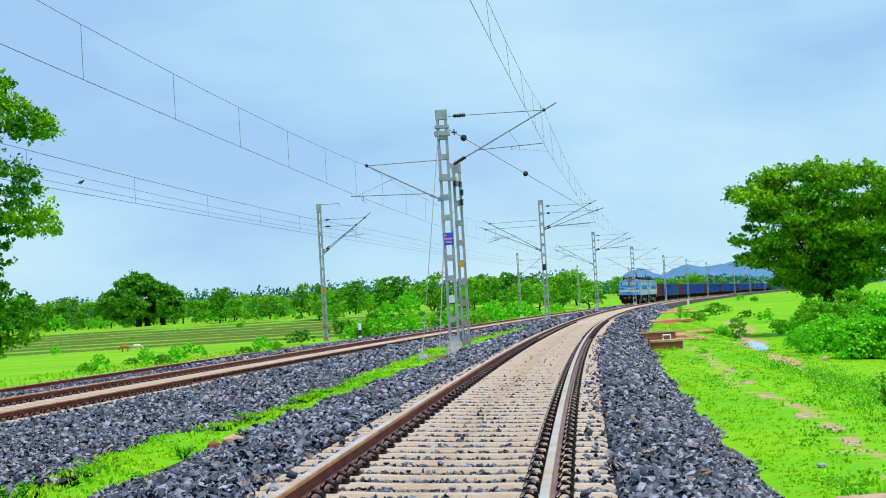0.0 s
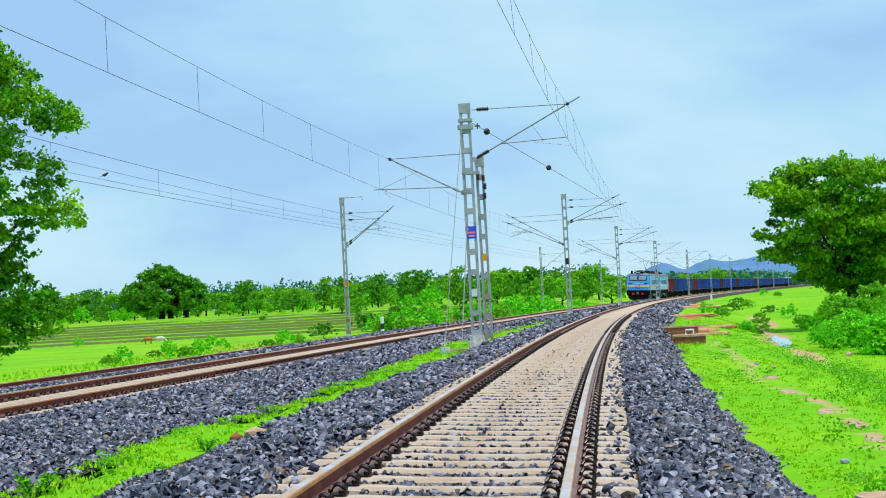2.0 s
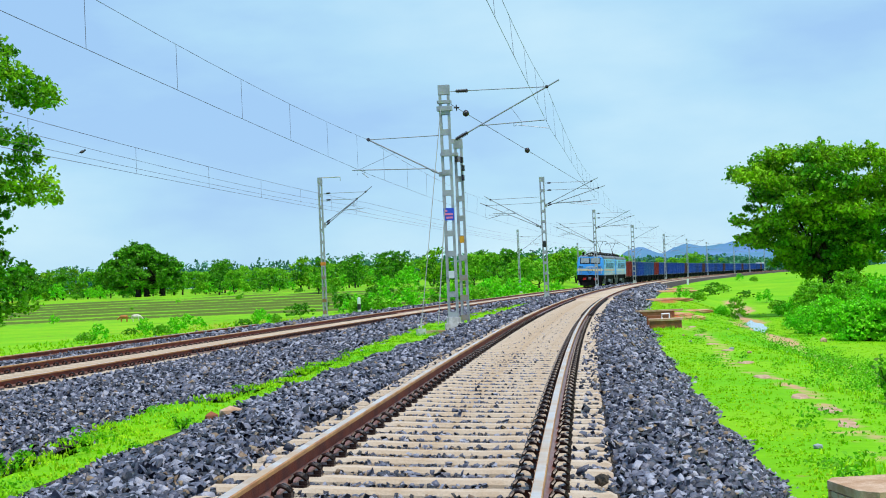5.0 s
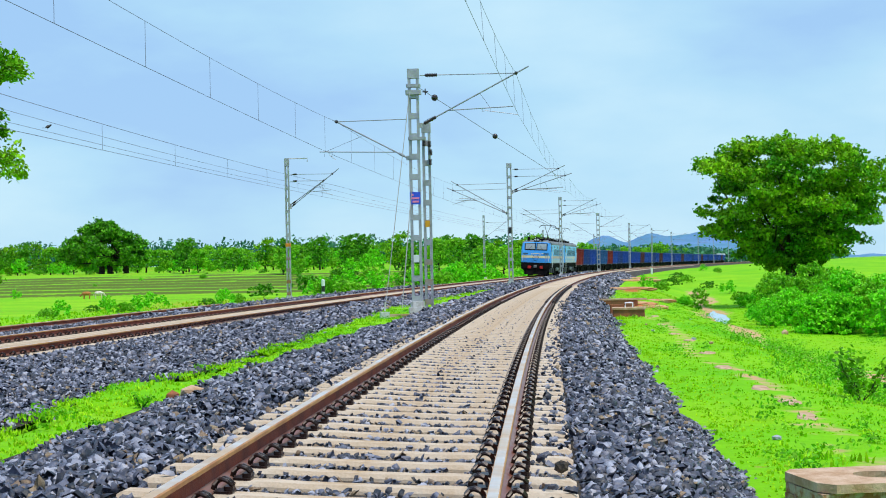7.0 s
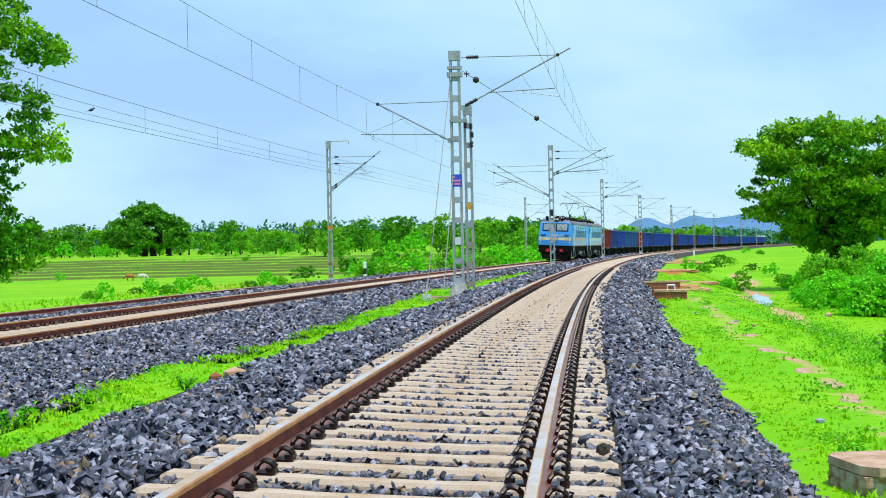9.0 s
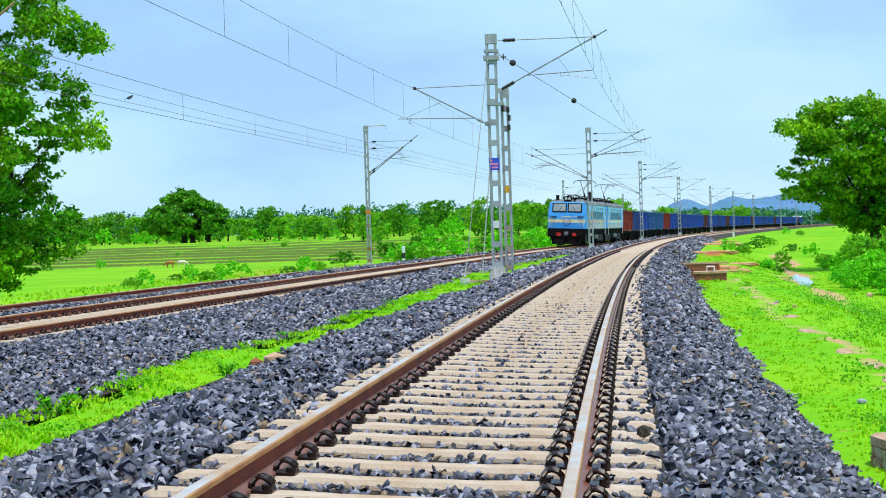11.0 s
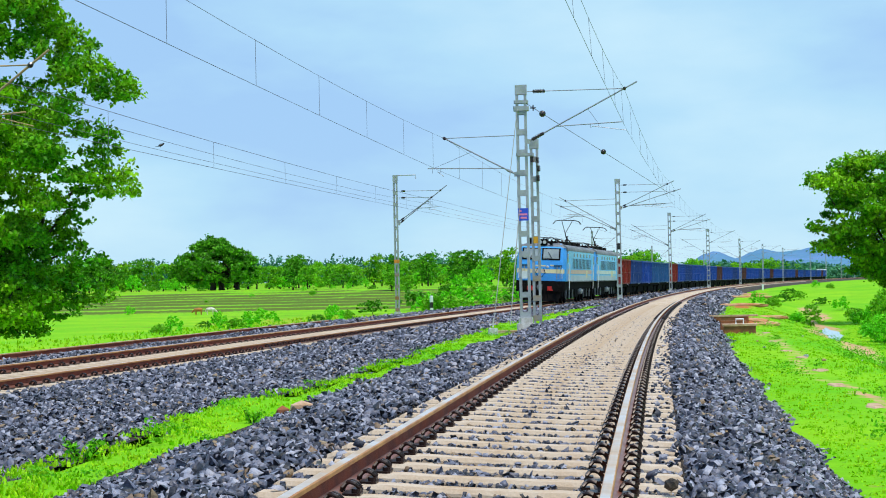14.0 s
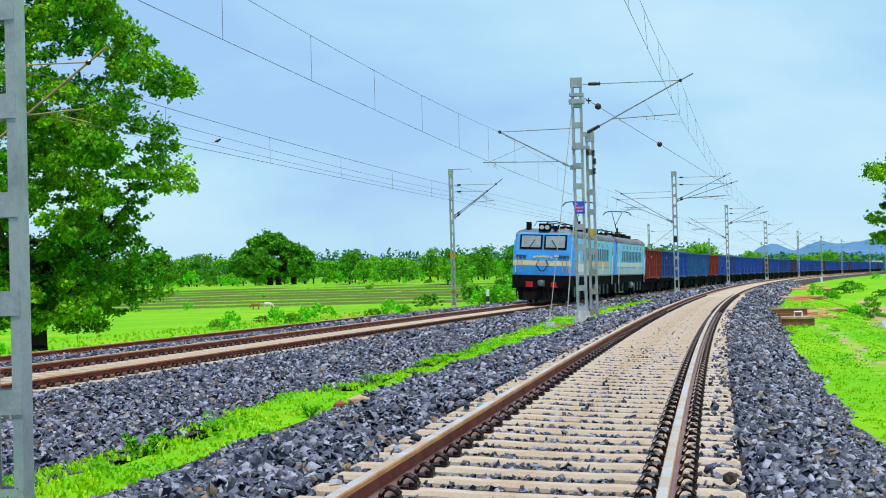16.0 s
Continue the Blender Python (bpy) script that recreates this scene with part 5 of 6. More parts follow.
def tree(label, m, lobes, trunk_r, fork_z, leaf_size, n_leaf, material, seed, trunks=((0, 0),), group="", name="tree", category="tree", n_limb=14):
    rng = np.random.RandomState(seed)
    t = thing(name, label, category, m, group)
    sh = Shape()
    cen = np.array(lobes)[:, :3]
    for i, (tx, ty) in enumerate(trunks):
        limb(sh, (tx, ty, -0.4), (tx * 0.9, ty * 0.9, fork_z), trunk_r * 1.25, trunk_r * 0.8, rng)
    for i in range(min(n_limb, len(lobes))):
        tx, ty = trunks[i % len(trunks)]
        c = cen[(i * 7) % len(lobes)]
        a = (tx * 0.9, ty * 0.9, fork_z * rng.uniform(0.8, 1.0))
        b = Vector(a).lerp(Vector(c), 0.95)
        limb(sh, a, b, trunk_r * 0.42, trunk_r * 0.06, rng)
        for _ in range(2 if n_limb > 12 else 0):
            c2 = cen[rng.randint(len(lobes))]
            p = Vector(a).lerp(b, rng.uniform(0.4, 0.7))
            if (Vector(c2) - p).length < 4.5:
                limb(sh, p, p.lerp(Vector(c2), 0.9), trunk_r * 0.18, trunk_r * 0.04, rng, 3)
    part("trunk", sh, M_bark, t, "dark rough trunk and limbs")
    part("crown", leaf_mesh("crown", lobe_points(lobes, n_leaf, rng), leaf_size, material, rng), material, t, "leafy crown of many small leaves")
    return t


def on_ground(x, y, turn=0.0, sink=0.05):
    return pose(x, y, zat(x, y) - sink, 0, 0, turn)


_r = np.random.RandomState(5)
# broad tree by the near track's verge
lob = profile_lobes(_r, 120, ((2.8, 2.4), (3.5, 4.0), (4.4, 5.4), (5.6, 6.6), (7.2, 6.9), (8.6, 7.3), (9.8, 6.2), (10.7, 3.8)), 1.05) + profile_lobes(_r, 20, ((2.2, 2.0), (4.0, 3.6), (9.0, 4.0)), 1.2)
tree("broad leafy green tree with spreading dark limbs", on_ground(26.0, 107), lob, 0.42, 3.4, 0.27, 66000, M_leafA, 21, ((0, 0), (1.6, 0.6)), n_limb=15)
# tall tree by the far track
lob = profile_lobes(_r, 190, ((1.6, 3.6), (2.6, 6.0), (4.0, 6.4), (6.0, 6.2), (8.4, 8.1), (10.2, 6.6), (12.2, 7.9), (14.2, 6.4), (16.0, 5.0), (19.0, 2.0)), 1.0) + profile_lobes(_r, 34, ((2.6, 3.0), (6.0, 4.0), (13.0, 4.0)), 1.2)
tree("tall leafy tree with thick dark trunk beside the field", on_ground(-24.2, 72.5), lob, 0.5, 4.2, 0.235, 115000, M_leafA, 22, n_limb=15)
# the dark round tree on the terraces
lob = profile_lobes(_r, 80, ((2.2, 9.0), (3.8, 12.4), (6.5, 12.6), (9.0, 10.0), (11.2, 6.0), (12.6, 3.0)), 2.1)
tree("big dark round tree with several trunks on the terraces", on_ground(-77.5, 425), lob, 0.75, 3.4, 0.7, 24000, M_leafB, 23, ((-1.0, 0), (1.2, 0.5), (5.5, 1.0)))
lob = profile_lobes(_r, 34, ((1.2, 4.5), (3.0, 6.8), (5.0, 5.6), (6.6, 3.5), (7.8, 1.5)), 1.4)
tree("dark leafy tree at the field's edge", on_ground(-97.0, 380), lob, 0.3, 2.2, 0.5, 9000, M_leafB, 24)

# trees of the field's far edge: six built, the rest alike
KINDS = []
for k in range(6):
    flat = k % 2 == 0
    w = (11, 8.5, 12.5, 7.5, 10, 9)[k]
    hgt = (8.2, 8.8, 7.8, 9.4, 7.6, 8.4)[k]
    lob = make_lobes(_r, 17, w, w * 0.85, hgt * (0.24 if flat else 0.10), hgt - 0.9, 1.8, 0.6 if flat else 0.85)
    KINDS.append(tree(("spreading light green tree at the field's edge", "rounded green tree at the field's edge")[k % 2], on_ground(-140 + 25 * k, 470 + 9 * k), lob, 0.24, hgt * 0.22, 0.60, 2100, (M_leafD, M_leafA, M_leafD, M_leafB, M_leafD, M_leafD)[k], 30 + k, group="trees of the field's far edge", n_limb=5))


def bearing(px, y):
    """World x at distance y for a direction given on the lens's scale."""
    return (px - 784) / 2861 * y


rr = random.Random(9)
px = -260
while px < 1010:
    y = rr.uniform(440, 570)
    x = bearing(px, y)
    k = KINDS[rr.randrange(6)]
    q = copy_thing(k, on_ground(x, y, rr.uniform(0, 360)))
    q.scale = (rr.uniform(0.8, 1.15),) * 2 + (rr.uniform(0.75, 1.12),)
    px += rr.uniform(12, 24)
for px, y, sc in ((400, 395, 0.85), (425, 400, 0.8), (640, 420, 0.95), (690, 430, 1.0), (715, 440, 1.05), (780, 415, 1.05), (850, 330, 0.75), (885, 310, 0.8), (915, 300, 0.8), (940, 290, 0.8), (965, 300, 0.75), (1000, 330, 0.8), (1030, 360, 0.9), (1052, 330, 0.85),
                  (1105, 640, 0.95), (1120, 660, 0.9), (1180, 700, 0.7), (1205, 690, 0.8), (1222, 700, 0.7), (1243, 560, 1.05), (1290, 800, 0.8), (1270, 780, 0.7), (575, 300, 0.5), (605, 280, 0.45), (1150, 720, 0.6)):
    q = copy_thing(KINDS[rr.randrange(6)], on_ground(bearing(px, y), y, rr.uniform(0, 360)))
    q.scale = (sc, sc, sc)

# shrubs: four built, the rest alike
SHRUBS = []
for k in range(4):
    w, hgt = (3.6, 3.0, 2.6, 3.2)[k], (2.6, 2.2, 1.5, 3.0)[k]
    lob = make_lobes(_r, 15, w, w, 0.15, hgt - 0.35, 0.66, 0.8)
    SHRUBS.append(tree("dense bright green leafy shrub on the grass", on_ground((22.0, 25.0, 28.5, 23.5)[k], (80, 84, 88, 92)[k], 40 * k), lob, 0.04, 0.3, 0.185, 3300, (M_leafC, M_leafC, M_leafC, M_weed)[k], 50 + k, group="shrubs", name="shrub", category="shrub", n_limb=3))
LOW = []                 # lighter ones for the distance
for k in range(3):
    w, hgt = (3.8, 3.2, 4.4)[k], (2.6, 2.0, 1.8)[k]
    lob = profile_lobes(_r, 22, ((0.3, w * 0.55), (hgt * 0.45, w * 0.52), (hgt - 0.5, w * 0.28)), 0.62)
    LOW.append(tree("low rounded green bush beside the field", on_ground(bearing((640, 700, 540)[k], 190), 190, 40 * k), lob, 0.04, 0.3, 0.29, 950, (M_leafC, M_leafD, M_leafB)[k], 60 + k, group="bushes", name="bush", category="bush", n_limb=2))
SPOTS = []
for i in range(40):      # thicket below the broad tree
    y = rr.uniform(66, 104)
    SPOTS.append((bearing(rr.uniform(1425, 1680), y), y, rr.uniform(0.5, 0.95), rr.choice((0, 1, 3, 0))))
for px, y, sc, k in ((1262, 150, 0.5, 2), (1290, 165, 0.55, 1), (1275, 175, 0.5, 2), (1215, 118, 0.42, 0), (1245, 120, 0.5, 1), (1285, 95, 0.4, 2), (1310, 96, 0.5, 3), (1330, 150, 0.45, 2), (1365, 140, 0.5, 0), (1345, 200, 0.45, 1), (1385, 120, 0.6, 1), (1320, 220, 0.4, 0), (1400, 105, 0.7, 2),
                     (158, 122, 0.55, 1), (183, 124, 0.6, 3), (265, 134, 0.6, 0), (295, 132, 0.65, 1), (320, 138, 0.7, 3), (345, 150, 0.8, 0), (440, 150, 0.55, 2), (470, 152, 0.75, 0), (495, 156, 0.6, 1), (240, 142, 0.4, 2), (-150, 69, 0.4, 1), (-80, 70, 0.45, 0), (-172, 68, 0.35, 3), (-260, 66, 0.6, 0)):
    SPOTS.append((bearing(px, y), y, sc, k))
for i in range(46):      # belt of bushes behind the far track
    px = rr.uniform(590, 1000)
    y = rr.uniform(170, 300) + (px - 600) * 0.1
    SPOTS.append((bearing(px, y), y, rr.uniform(0.7, 1.5), rr.randrange(4)))
for i in range(90):      # undergrowth along the field's far edge
    y = rr.uniform(425, 520)
    SPOTS.append((bearing(rr.uniform(-280, 1010), y), y, rr.uniform(0.9, 2.3), rr.randrange(4)))
for i in range(26):      # low growth on the terraces
    y = rr.uniform(200, 400)
    SPOTS.append((bearing(rr.uniform(-200, 580), y), y, rr.uniform(0.25, 0.7), rr.randrange(4)))
for x, y, sc, k in SPOTS:
    q = copy_thing(SHRUBS[k] if y < 118 else LOW[k % 3], on_ground(x, y, rr.uniform(0, 360)))
    q.scale = (sc, sc, sc * rr.uniform(0.8, 1.1))

# far woods, joined; the leaf colour carries the blue of the haze
rng = np.random.RandomState(77)
pts = []
for i in range(900):
    y = rng.uniform(760, 1350)
    px = rng.uniform(-300, 1560)
    x = (px - 784) / 2861 * y
    hgt, w = rng.uniform(7, 15) * (0.5 if px > 1040 else 1.0), rng.uniform(7, 13)
    z = zat(x, y)
    d = rng.normal(size=(90, 3))
    d /= np.linalg.norm(d, axis=1)[:, None]
    pts.append(np.array([x, y, z + hgt * 0.55]) + d * np.array([w, w, hgt * 0.5]) * rng.uniform(0.7, 1.0, (90, 1)))
tagged(new("far_woods", leaf_mesh("far_woods", np.concatenate(pts), 2.0, M_leafE, rng, 0.5)), "dark green woods along the horizon, haze tinted blue into the leaves", "woods", kind="stuff")

# hills; the blue of distance haze is painted into their base colour
hx, hy = np.meshgrid(np.linspace(200, 1500, 110), np.linspace(3000, 4300, 14), indexing="ij")
bx = hx / hy * 2861 + 784
hz = 58 * np.exp(-((bx - 1330) / 75) ** 2) + 52 * np.exp(-((bx - 1128) / 42) ** 2) + 50 * np.exp(-((bx - 1220) / 60) ** 2) + 30 * np.exp(-((bx - 1450) / 90) ** 2) + 11 * wave(hx, hy, 0.014, 41) + 8 * wave(hx, hy, 0.045, 42)
hz = hz * np.sin(np.linspace(0.15, 3.0, 14))[None] ** 0.7 * ease((bx - 1000) / 90) - 8
hn = 14
hi = (np.arange(109)[:, None] * hn + np.arange(hn - 1)[None]).ravel()
tagged(new("backdrop_hills", quads("backdrop_hills", np.stack([hx, hy, hz], -1).reshape(1, -1, 3), hx.size, np.stack([hi, hi + hn, hi + hn + 1, hi + 1], 1), M_hill)), "wooded hills on the horizon, haze painted blue into their colour", "hills", kind="structure")

# ---- grass and weeds ----


def tufts(name, s, o, height, material, label, seed, blades=5, width=0.02, zadd=None):
    rng = np.random.RandomState(seed)
    x, y = place(s, o)
    z = ground_z(s, o) if zadd is None else zadd
    n = len(s)
    base = np.stack([x, y, z - 0.01], 1)[:, None] + np.concatenate([rng.normal(size=(n, blades, 2)) * 0.045, np.zeros((n, blades, 1))], 2)
    a = rng.uniform(0, 6.28, (n, blades))
    lean = rng.uniform(0.15, 0.9, (n, blades))
    h = height[:, None] * rng.uniform(0.6, 1.3, (n, blades))
    side = np.stack([np.cos(a + 1.57), np.sin(a + 1.57), 0 * a], -1) * (width * rng.uniform(0.6, 1.6, (n, blades)))[..., None]
    tip = np.stack([np.cos(a) * lean * h, np.sin(a) * lean * h, h], -1)
    mid = tip * np.array([0.4, 0.4, 0.62])
    v = np.stack([base - side, base + side, base + mid + side * 0.8, base + mid - side * 0.8, base + tip], 2).reshape(-1, 5, 3)
    me = quads(name, v[:, :4], 4, [(0, 1, 2, 3)], material)
    v2 = np.stack([v[:, 3], v[:, 2], v[:, 4]], 1)
    me2 = quads(name, v2, 3, [(0, 1, 2)], material)
    bm = bmesh.new()
    bm.from_mesh(me)
    bm.from_mesh(me2)
    bm.to_mesh(me)
    bm.free()
    return tagged(new(name, me), label, "grass", kind="stuff")


rng = np.random.RandomState(88)
# strip between the tracks
n = 7000
s = 9 + 120 * rng.uniform(size=n) ** 1.7
o = -3.75 + (strip_edge(s) - 0.25 + 3.75) * rng.uniform(size=n)
keep = (rng.uniform(size=n) < 0.75 + 0.25 * wave(s, o, 1.0, 51))
tufts("grass_strip", s[keep], o[keep], np.full(keep.sum(), 0.04) * (1 + 0.6 * rng.uniform(size=keep.sum())), M_blade, "short bright green grass between the tracks", 1, width=0.012)
# verge on the right
n = 19000
s = 10 + 110 * rng.uniform(size=n) ** 1.6
o = 3.1 + 15 * rng.uniform(size=n) ** 1.4
thin = np.maximum(np.exp(-((o - (10.4 - 0.1 * (s - 36) + 0.13 * np.maximum(s - 62, 0) + 0.5 * np.sin(s * 0.21))) / 0.8) ** 2), 0.8 * np.exp(-((o - (4.4 + 0.15 * np.sin(s * 0.3))) / 0.3) ** 2))
thin = np.maximum(thin, np.exp(-((o - 4.6) / 1.0) ** 2) * np.exp(-((s - 74) / 9) ** 2) + np.exp(-((o - 4.4) / 0.8) ** 2) * np.exp(-((s - 112) / 10) ** 2))
keep = rng.uniform(size=n) > thin * 1.2
s, o = s[keep], o[keep]
tufts("grass_verge", s, o, 0.02 + 0.035 * rng.uniform(size=len(s)) ** 2 + 0.06 * (wave(s, o, 0.9, 52) > 0.9), M_blade, "bright green meadow grass on the verge", 2, width=0.013)
# meadow on the field side
n = 5000
s = 45 + 130 * rng.uniform(size=n) ** 1.3
o = far_off(s) - 5.4 - 30 * rng.uniform(size=n) ** 1.5
tufts("grass_field", s, o, 0.12 + 0.2 * rng.uniform(size=n) ** 2, M_blade, "green grass along the field side of the track", 3, width=0.03)


def weeds(name, spots, leaf, label, material, seed, up=0.5):
    rng = np.random.RandomState(seed)
    P = []
    for x, y, r, h, k in spots:
        z = zat(x, y)
        d = rng.normal(size=(k, 3)) * np.array([r * 0.5, r * 0.5, h * 0.3])
        d[:, 2] = np.abs(d[:, 2]) + 0.03
        P.append(np.array([x, y, z]) + d)
    return tagged(new(name, leaf_mesh(name, np.concatenate(P), leaf, material, rng, up)), label, "weeds", kind="stuff")


spots = []
for i in range(300):
    s_, o_ = 12 + 80 * rng.uniform() ** 1.5, 3.5 + 13 * rng.uniform()
    x_, y_ = place(np.array(s_), np.array(o_))
    spots.append((float(x_), float(y_), rng.uniform(0.12, 0.5), rng.uniform(0.1, 0.35), 60))
for i in range(110):     # taller growth beside the bare path
    s_, o_ = 27 + 24 * rng.uniform(), 5.6 + 3.2 * rng.uniform()
    x_, y_ = place(np.array(s_), np.array(o_))
    spots.append((float(x_), float(y_), rng.uniform(0.15, 0.4), rng.uniform(0.3, 0.7), 70))
weeds("weed_patches", spots, 0.055, "low leafy weeds scattered in the verge grass", M_weed, 61)
spots = []
for i in range(60):
    s_, o_ = 10 + 60 * rng.uniform() ** 1.5, rng.uniform(-5.5, -3.9)
    x_, y_ = place(np.array(s_), np.array(o_))
    spots.append((float(x_), float(y_), rng.uniform(0.08, 0.3), rng.uniform(0.08, 0.22), 45))
weeds("weed_patches", spots, 0.05, "low leafy weeds between the tracks", M_weed, 62)


def plant(x, y, r, h, n, leaf, label, material, seed, name="plant"):
    rng = np.random.RandomState(seed)
    t = thing(name, label, "plant", on_ground(x, y))
    sh, P = Shape(), []
    for i in range(7):
        a = rng.uniform(0, 6.28)
        tip = Vector((math.cos(a) * r * rng.uniform(0.3, 1), math.sin(a) * r * rng.uniform(0.3, 1), h * rng.uniform(0.6, 1)))
        limb(sh, (0, 0, 0), tip, 0.009, 0.004, rng, 3)
        for j in range(n // 7):
            P.append(np.array(tip) * rng.uniform(0.25, 1.05) + rng.normal(size=3) * 0.07 * h)
    part("stem", sh, M_bark, t)
    part("leaves", leaf_mesh("leaves", np.array(P), leaf, material, rng, 0.5), material, t, "loose green leaves")
    return t


plant(6.95, 24.5, 0.7, 0.85, 640, 0.10, "young leafy sapling growing in the verge", M_leafA, 71)
plant(7.5, 23.8, 0.5, 0.8, 420, 0.10, "young leafy sapling growing in the verge", M_leafA, 72)
plant(5.6, 15.4, 0.45, 0.18, 160, 0.06, "yellow-flowering weed beside the slab", M_fern, 73)
plant(-4.55, 16.9, 0.28, 0.30, 120, 0.075, "small bright weed at the ballast's edge", M_weed, 74)
plant(-3.55, 22.0, 0.3, 0.25, 110, 0.07, "small bright weed in the grass strip", M_weed, 75)


# ---- small things ----


def box_culvert():
    """Low brick chamber with a pale coping and a steel hoop."""
    t = thing("brick_chamber", "low red brick chamber with pale coping in the grass", "chamber", along(Vector((8.0, 57.0, zat(8.0, 57.0) - 0.05)), 0.12))
    part("wall", Shape().box((0, 0, 0.16), (1.1, 0.9, 0.36), 0.02), M_brick, t)
    part("coping", Shape().box((0, 0, 0.36), (1.18, 0.98, 0.07), 0.02), M_slab, t, "pale worn coping")
    part("hoop", Shape().path([(-0.12, 0, 0.38), (-0.12, 0, 0.56), (0.14, 0, 0.56), (0.14, 0, 0.38)], 0.03), M_whitep, t)
    part("back_wall", Shape().box((-0.2, 1.3, 0.25), (0.9, 0.3, 0.45), 0.03), M_brick, t)
    w = thing("brick_kerb", "broken red brick kerb in the bank", "kerb", along(Vector((9.3, 72.0, zat(9.3, 72.0))), 0.12))
    part("wall", Shape().box((0, 0, 0.1), (2.4, 0.4, 0.3), 0.05), M_brick, w)
    part("coping", Shape().box((0.3, 0, 0.28), (2.6, 0.44, 0.07), 0.02), M_slab, w)


def cover_slab():
    """Concrete slab with a round opening over a rough brick chamber."""
    x, y = 3.72, 12.82
    z = -0.54
    t = thing("inspection_chamber", "rough brick chamber under a worn slab with a hole", "chamber", along(Vector((x, y, z)), -0.12))
    n, r = 24, 0.20
    outer = []
    for i in range(n):
        a = 6.2832 * i / n
        k = 1 / max(abs(math.cos(a)) / 0.60, abs(math.sin(a)) / 0.50)
        outer.append((math.cos(a) * k, math.sin(a) * k))
    sh = Shape()
    v = [(a, b, 0.0) for a, b in outer] + [(math.cos(6.2832 * i / n) * r + 0.05, math.sin(6.2832 * i / n) * r, 0.0) for i in range(n)]
    v += [(a, b, -0.07) for a, b in outer] + [(math.cos(6.2832 * i / n) * r + 0.05, math.sin(6.2832 * i / n) * r, -0.07) for i in range(n)]
    f = []
    for i in range(n):
        j = (i + 1) % n
        f += [(i, j, n + j, n + i), (2 * n + j, 2 * n + i, 3 * n + i, 3 * n + j), (i, 2 * n + i, 2 * n + j, j), (n + j, 3 * n + j, 3 * n + i, n + i)]
    part("slab", sh.add(v, f), M_slab, t, "worn pinkish concrete slab")
    rnd = random.Random(3)
    for row in range(4):
        for i in range(5):
            part("brick", Shape().box((-0.48 + i * 0.235 + (0.06 if row % 2 else 0), -0.38 + rnd.uniform(-0.006, 0.006), -0.12 - row * 0.085), (0.231, 0.11, 0.081), 0.006), M_plaster, t)
        for i in range(3):
            part("brick", Shape().box((-0.54 + rnd.uniform(-0.006, 0.006), -0.22 + i * 0.235, -0.12 - row * 0.085), (0.11, 0.231, 0.081), 0.006), M_plaster, t)
    part("plaster", Shape().add([(-0.52, -0.445, -0.075), (0.60, -0.445, -0.075), (0.60, -0.445, -0.24), (0.34, -0.445, -0.30), (0.12, -0.445, -0.22), (-0.14, -0.445, -0.40), (-0.36, -0.445, -0.33), (-0.54, -0.445, -0.42), (-0.52, -0.43, -0.075), (0.60, -0.43, -0.075), (0.60, -0.43, -0.24), (0.34, -0.43, -0.30), (0.12, -0.43, -0.22), (-0.14, -0.43, -0.40), (-0.36, -0.43, -0.33), (-0.54, -0.43, -0.42)],
                                  [tuple(range(8))] + [(i, 8 + i, 8 + (i + 1) % 8, (i + 1) % 8) for i in range(8)]), M_plaster, t, "flaking pale plaster over the bricks")
    part("chamber_floor", Shape().box((0, 0.03, -0.42), (0.9, 0.66, 0.30), 0.02), M_brick, t)


def striped_post():
    x, y = bearing(645, 120), 120
    t = thing("striped_post", "short black and white striped post by the field", "post", on_ground(x, y))
    for i in range(4):
        part("band", Shape().lathe((0, 0, i * 0.42 + 0.1), (0, 0, (i + 1) * 0.42 + 0.1), [(0, 0.13), (1, 0.13)], 10), M_whitep if i % 2 else M_blackp, t)
    part("cap", Shape().lathe((0, 0, 1.78), (0, 0, 1.86), [(0, 0.13), (0.6, 0.11), (1, 0.03)], 10), M_whitep, t)


def white_post(s, off):
    p, th = near.flat(s, off, 0)
    t = thing("distance_post", "small white painted post beside the track", "post", along(Vector((p.x, p.y, zat(p.x, p.y))), th))
    part("shaft", Shape().box((0, 0, 0.4), (0.28, 0.16, 0.9), 0.03), M_whitep, t)
    part("cap", Shape().box((0, 0, 0.88), (0.3, 0.18, 0.06), 0.03), M_whitep, t)


def cow(x, y, turn, hide, label):
    t = thing("cow", label, "cow", on_ground(x, y, turn, 0.0) @ Matrix.Scale(0.72, 4), "grazing cattle")
    part("body", Shape().lathe((-0.75, 0, 0.98), (0.75, 0, 1.02), [(0, 0.12), (0.1, 0.3), (0.4, 0.36), (0.75, 0.32), (0.95, 0.22), (1, 0.1)], 12), hide, t, smooth=True)
    part("neck", Shape().tube((0.65, 0, 1.05), (1.05, 0, 0.72), 0.2, 0.14, 9), hide, t)
    part("head", Shape().lathe((1.0, 0, 0.76), (1.32, 0, 0.40), [(0, 0.12), (0.3, 0.15), (0.8, 0.09), (1, 0.07)], 9), hide, t)
    part("tail", Shape().path([(-0.75, 0, 1.1), (-0.86, 0, 0.9), (-0.85, 0, 0.5)], 0.03), hide, t)
    for lx in (-0.55, 0.5):
        for ly in (-0.18, 0.18):
            part("leg", Shape().tube((lx, ly, 0.8), (lx, ly, 0.0), 0.10, 0.055, 8), hide, t)
    for e in (-1, 1):
        part("horn", Shape().path([(1.02, e * 0.08, 0.86), (1.0, e * 0.2, 0.95), (1.04, e * 0.22, 1.06)], 0.02), M_cream, t)


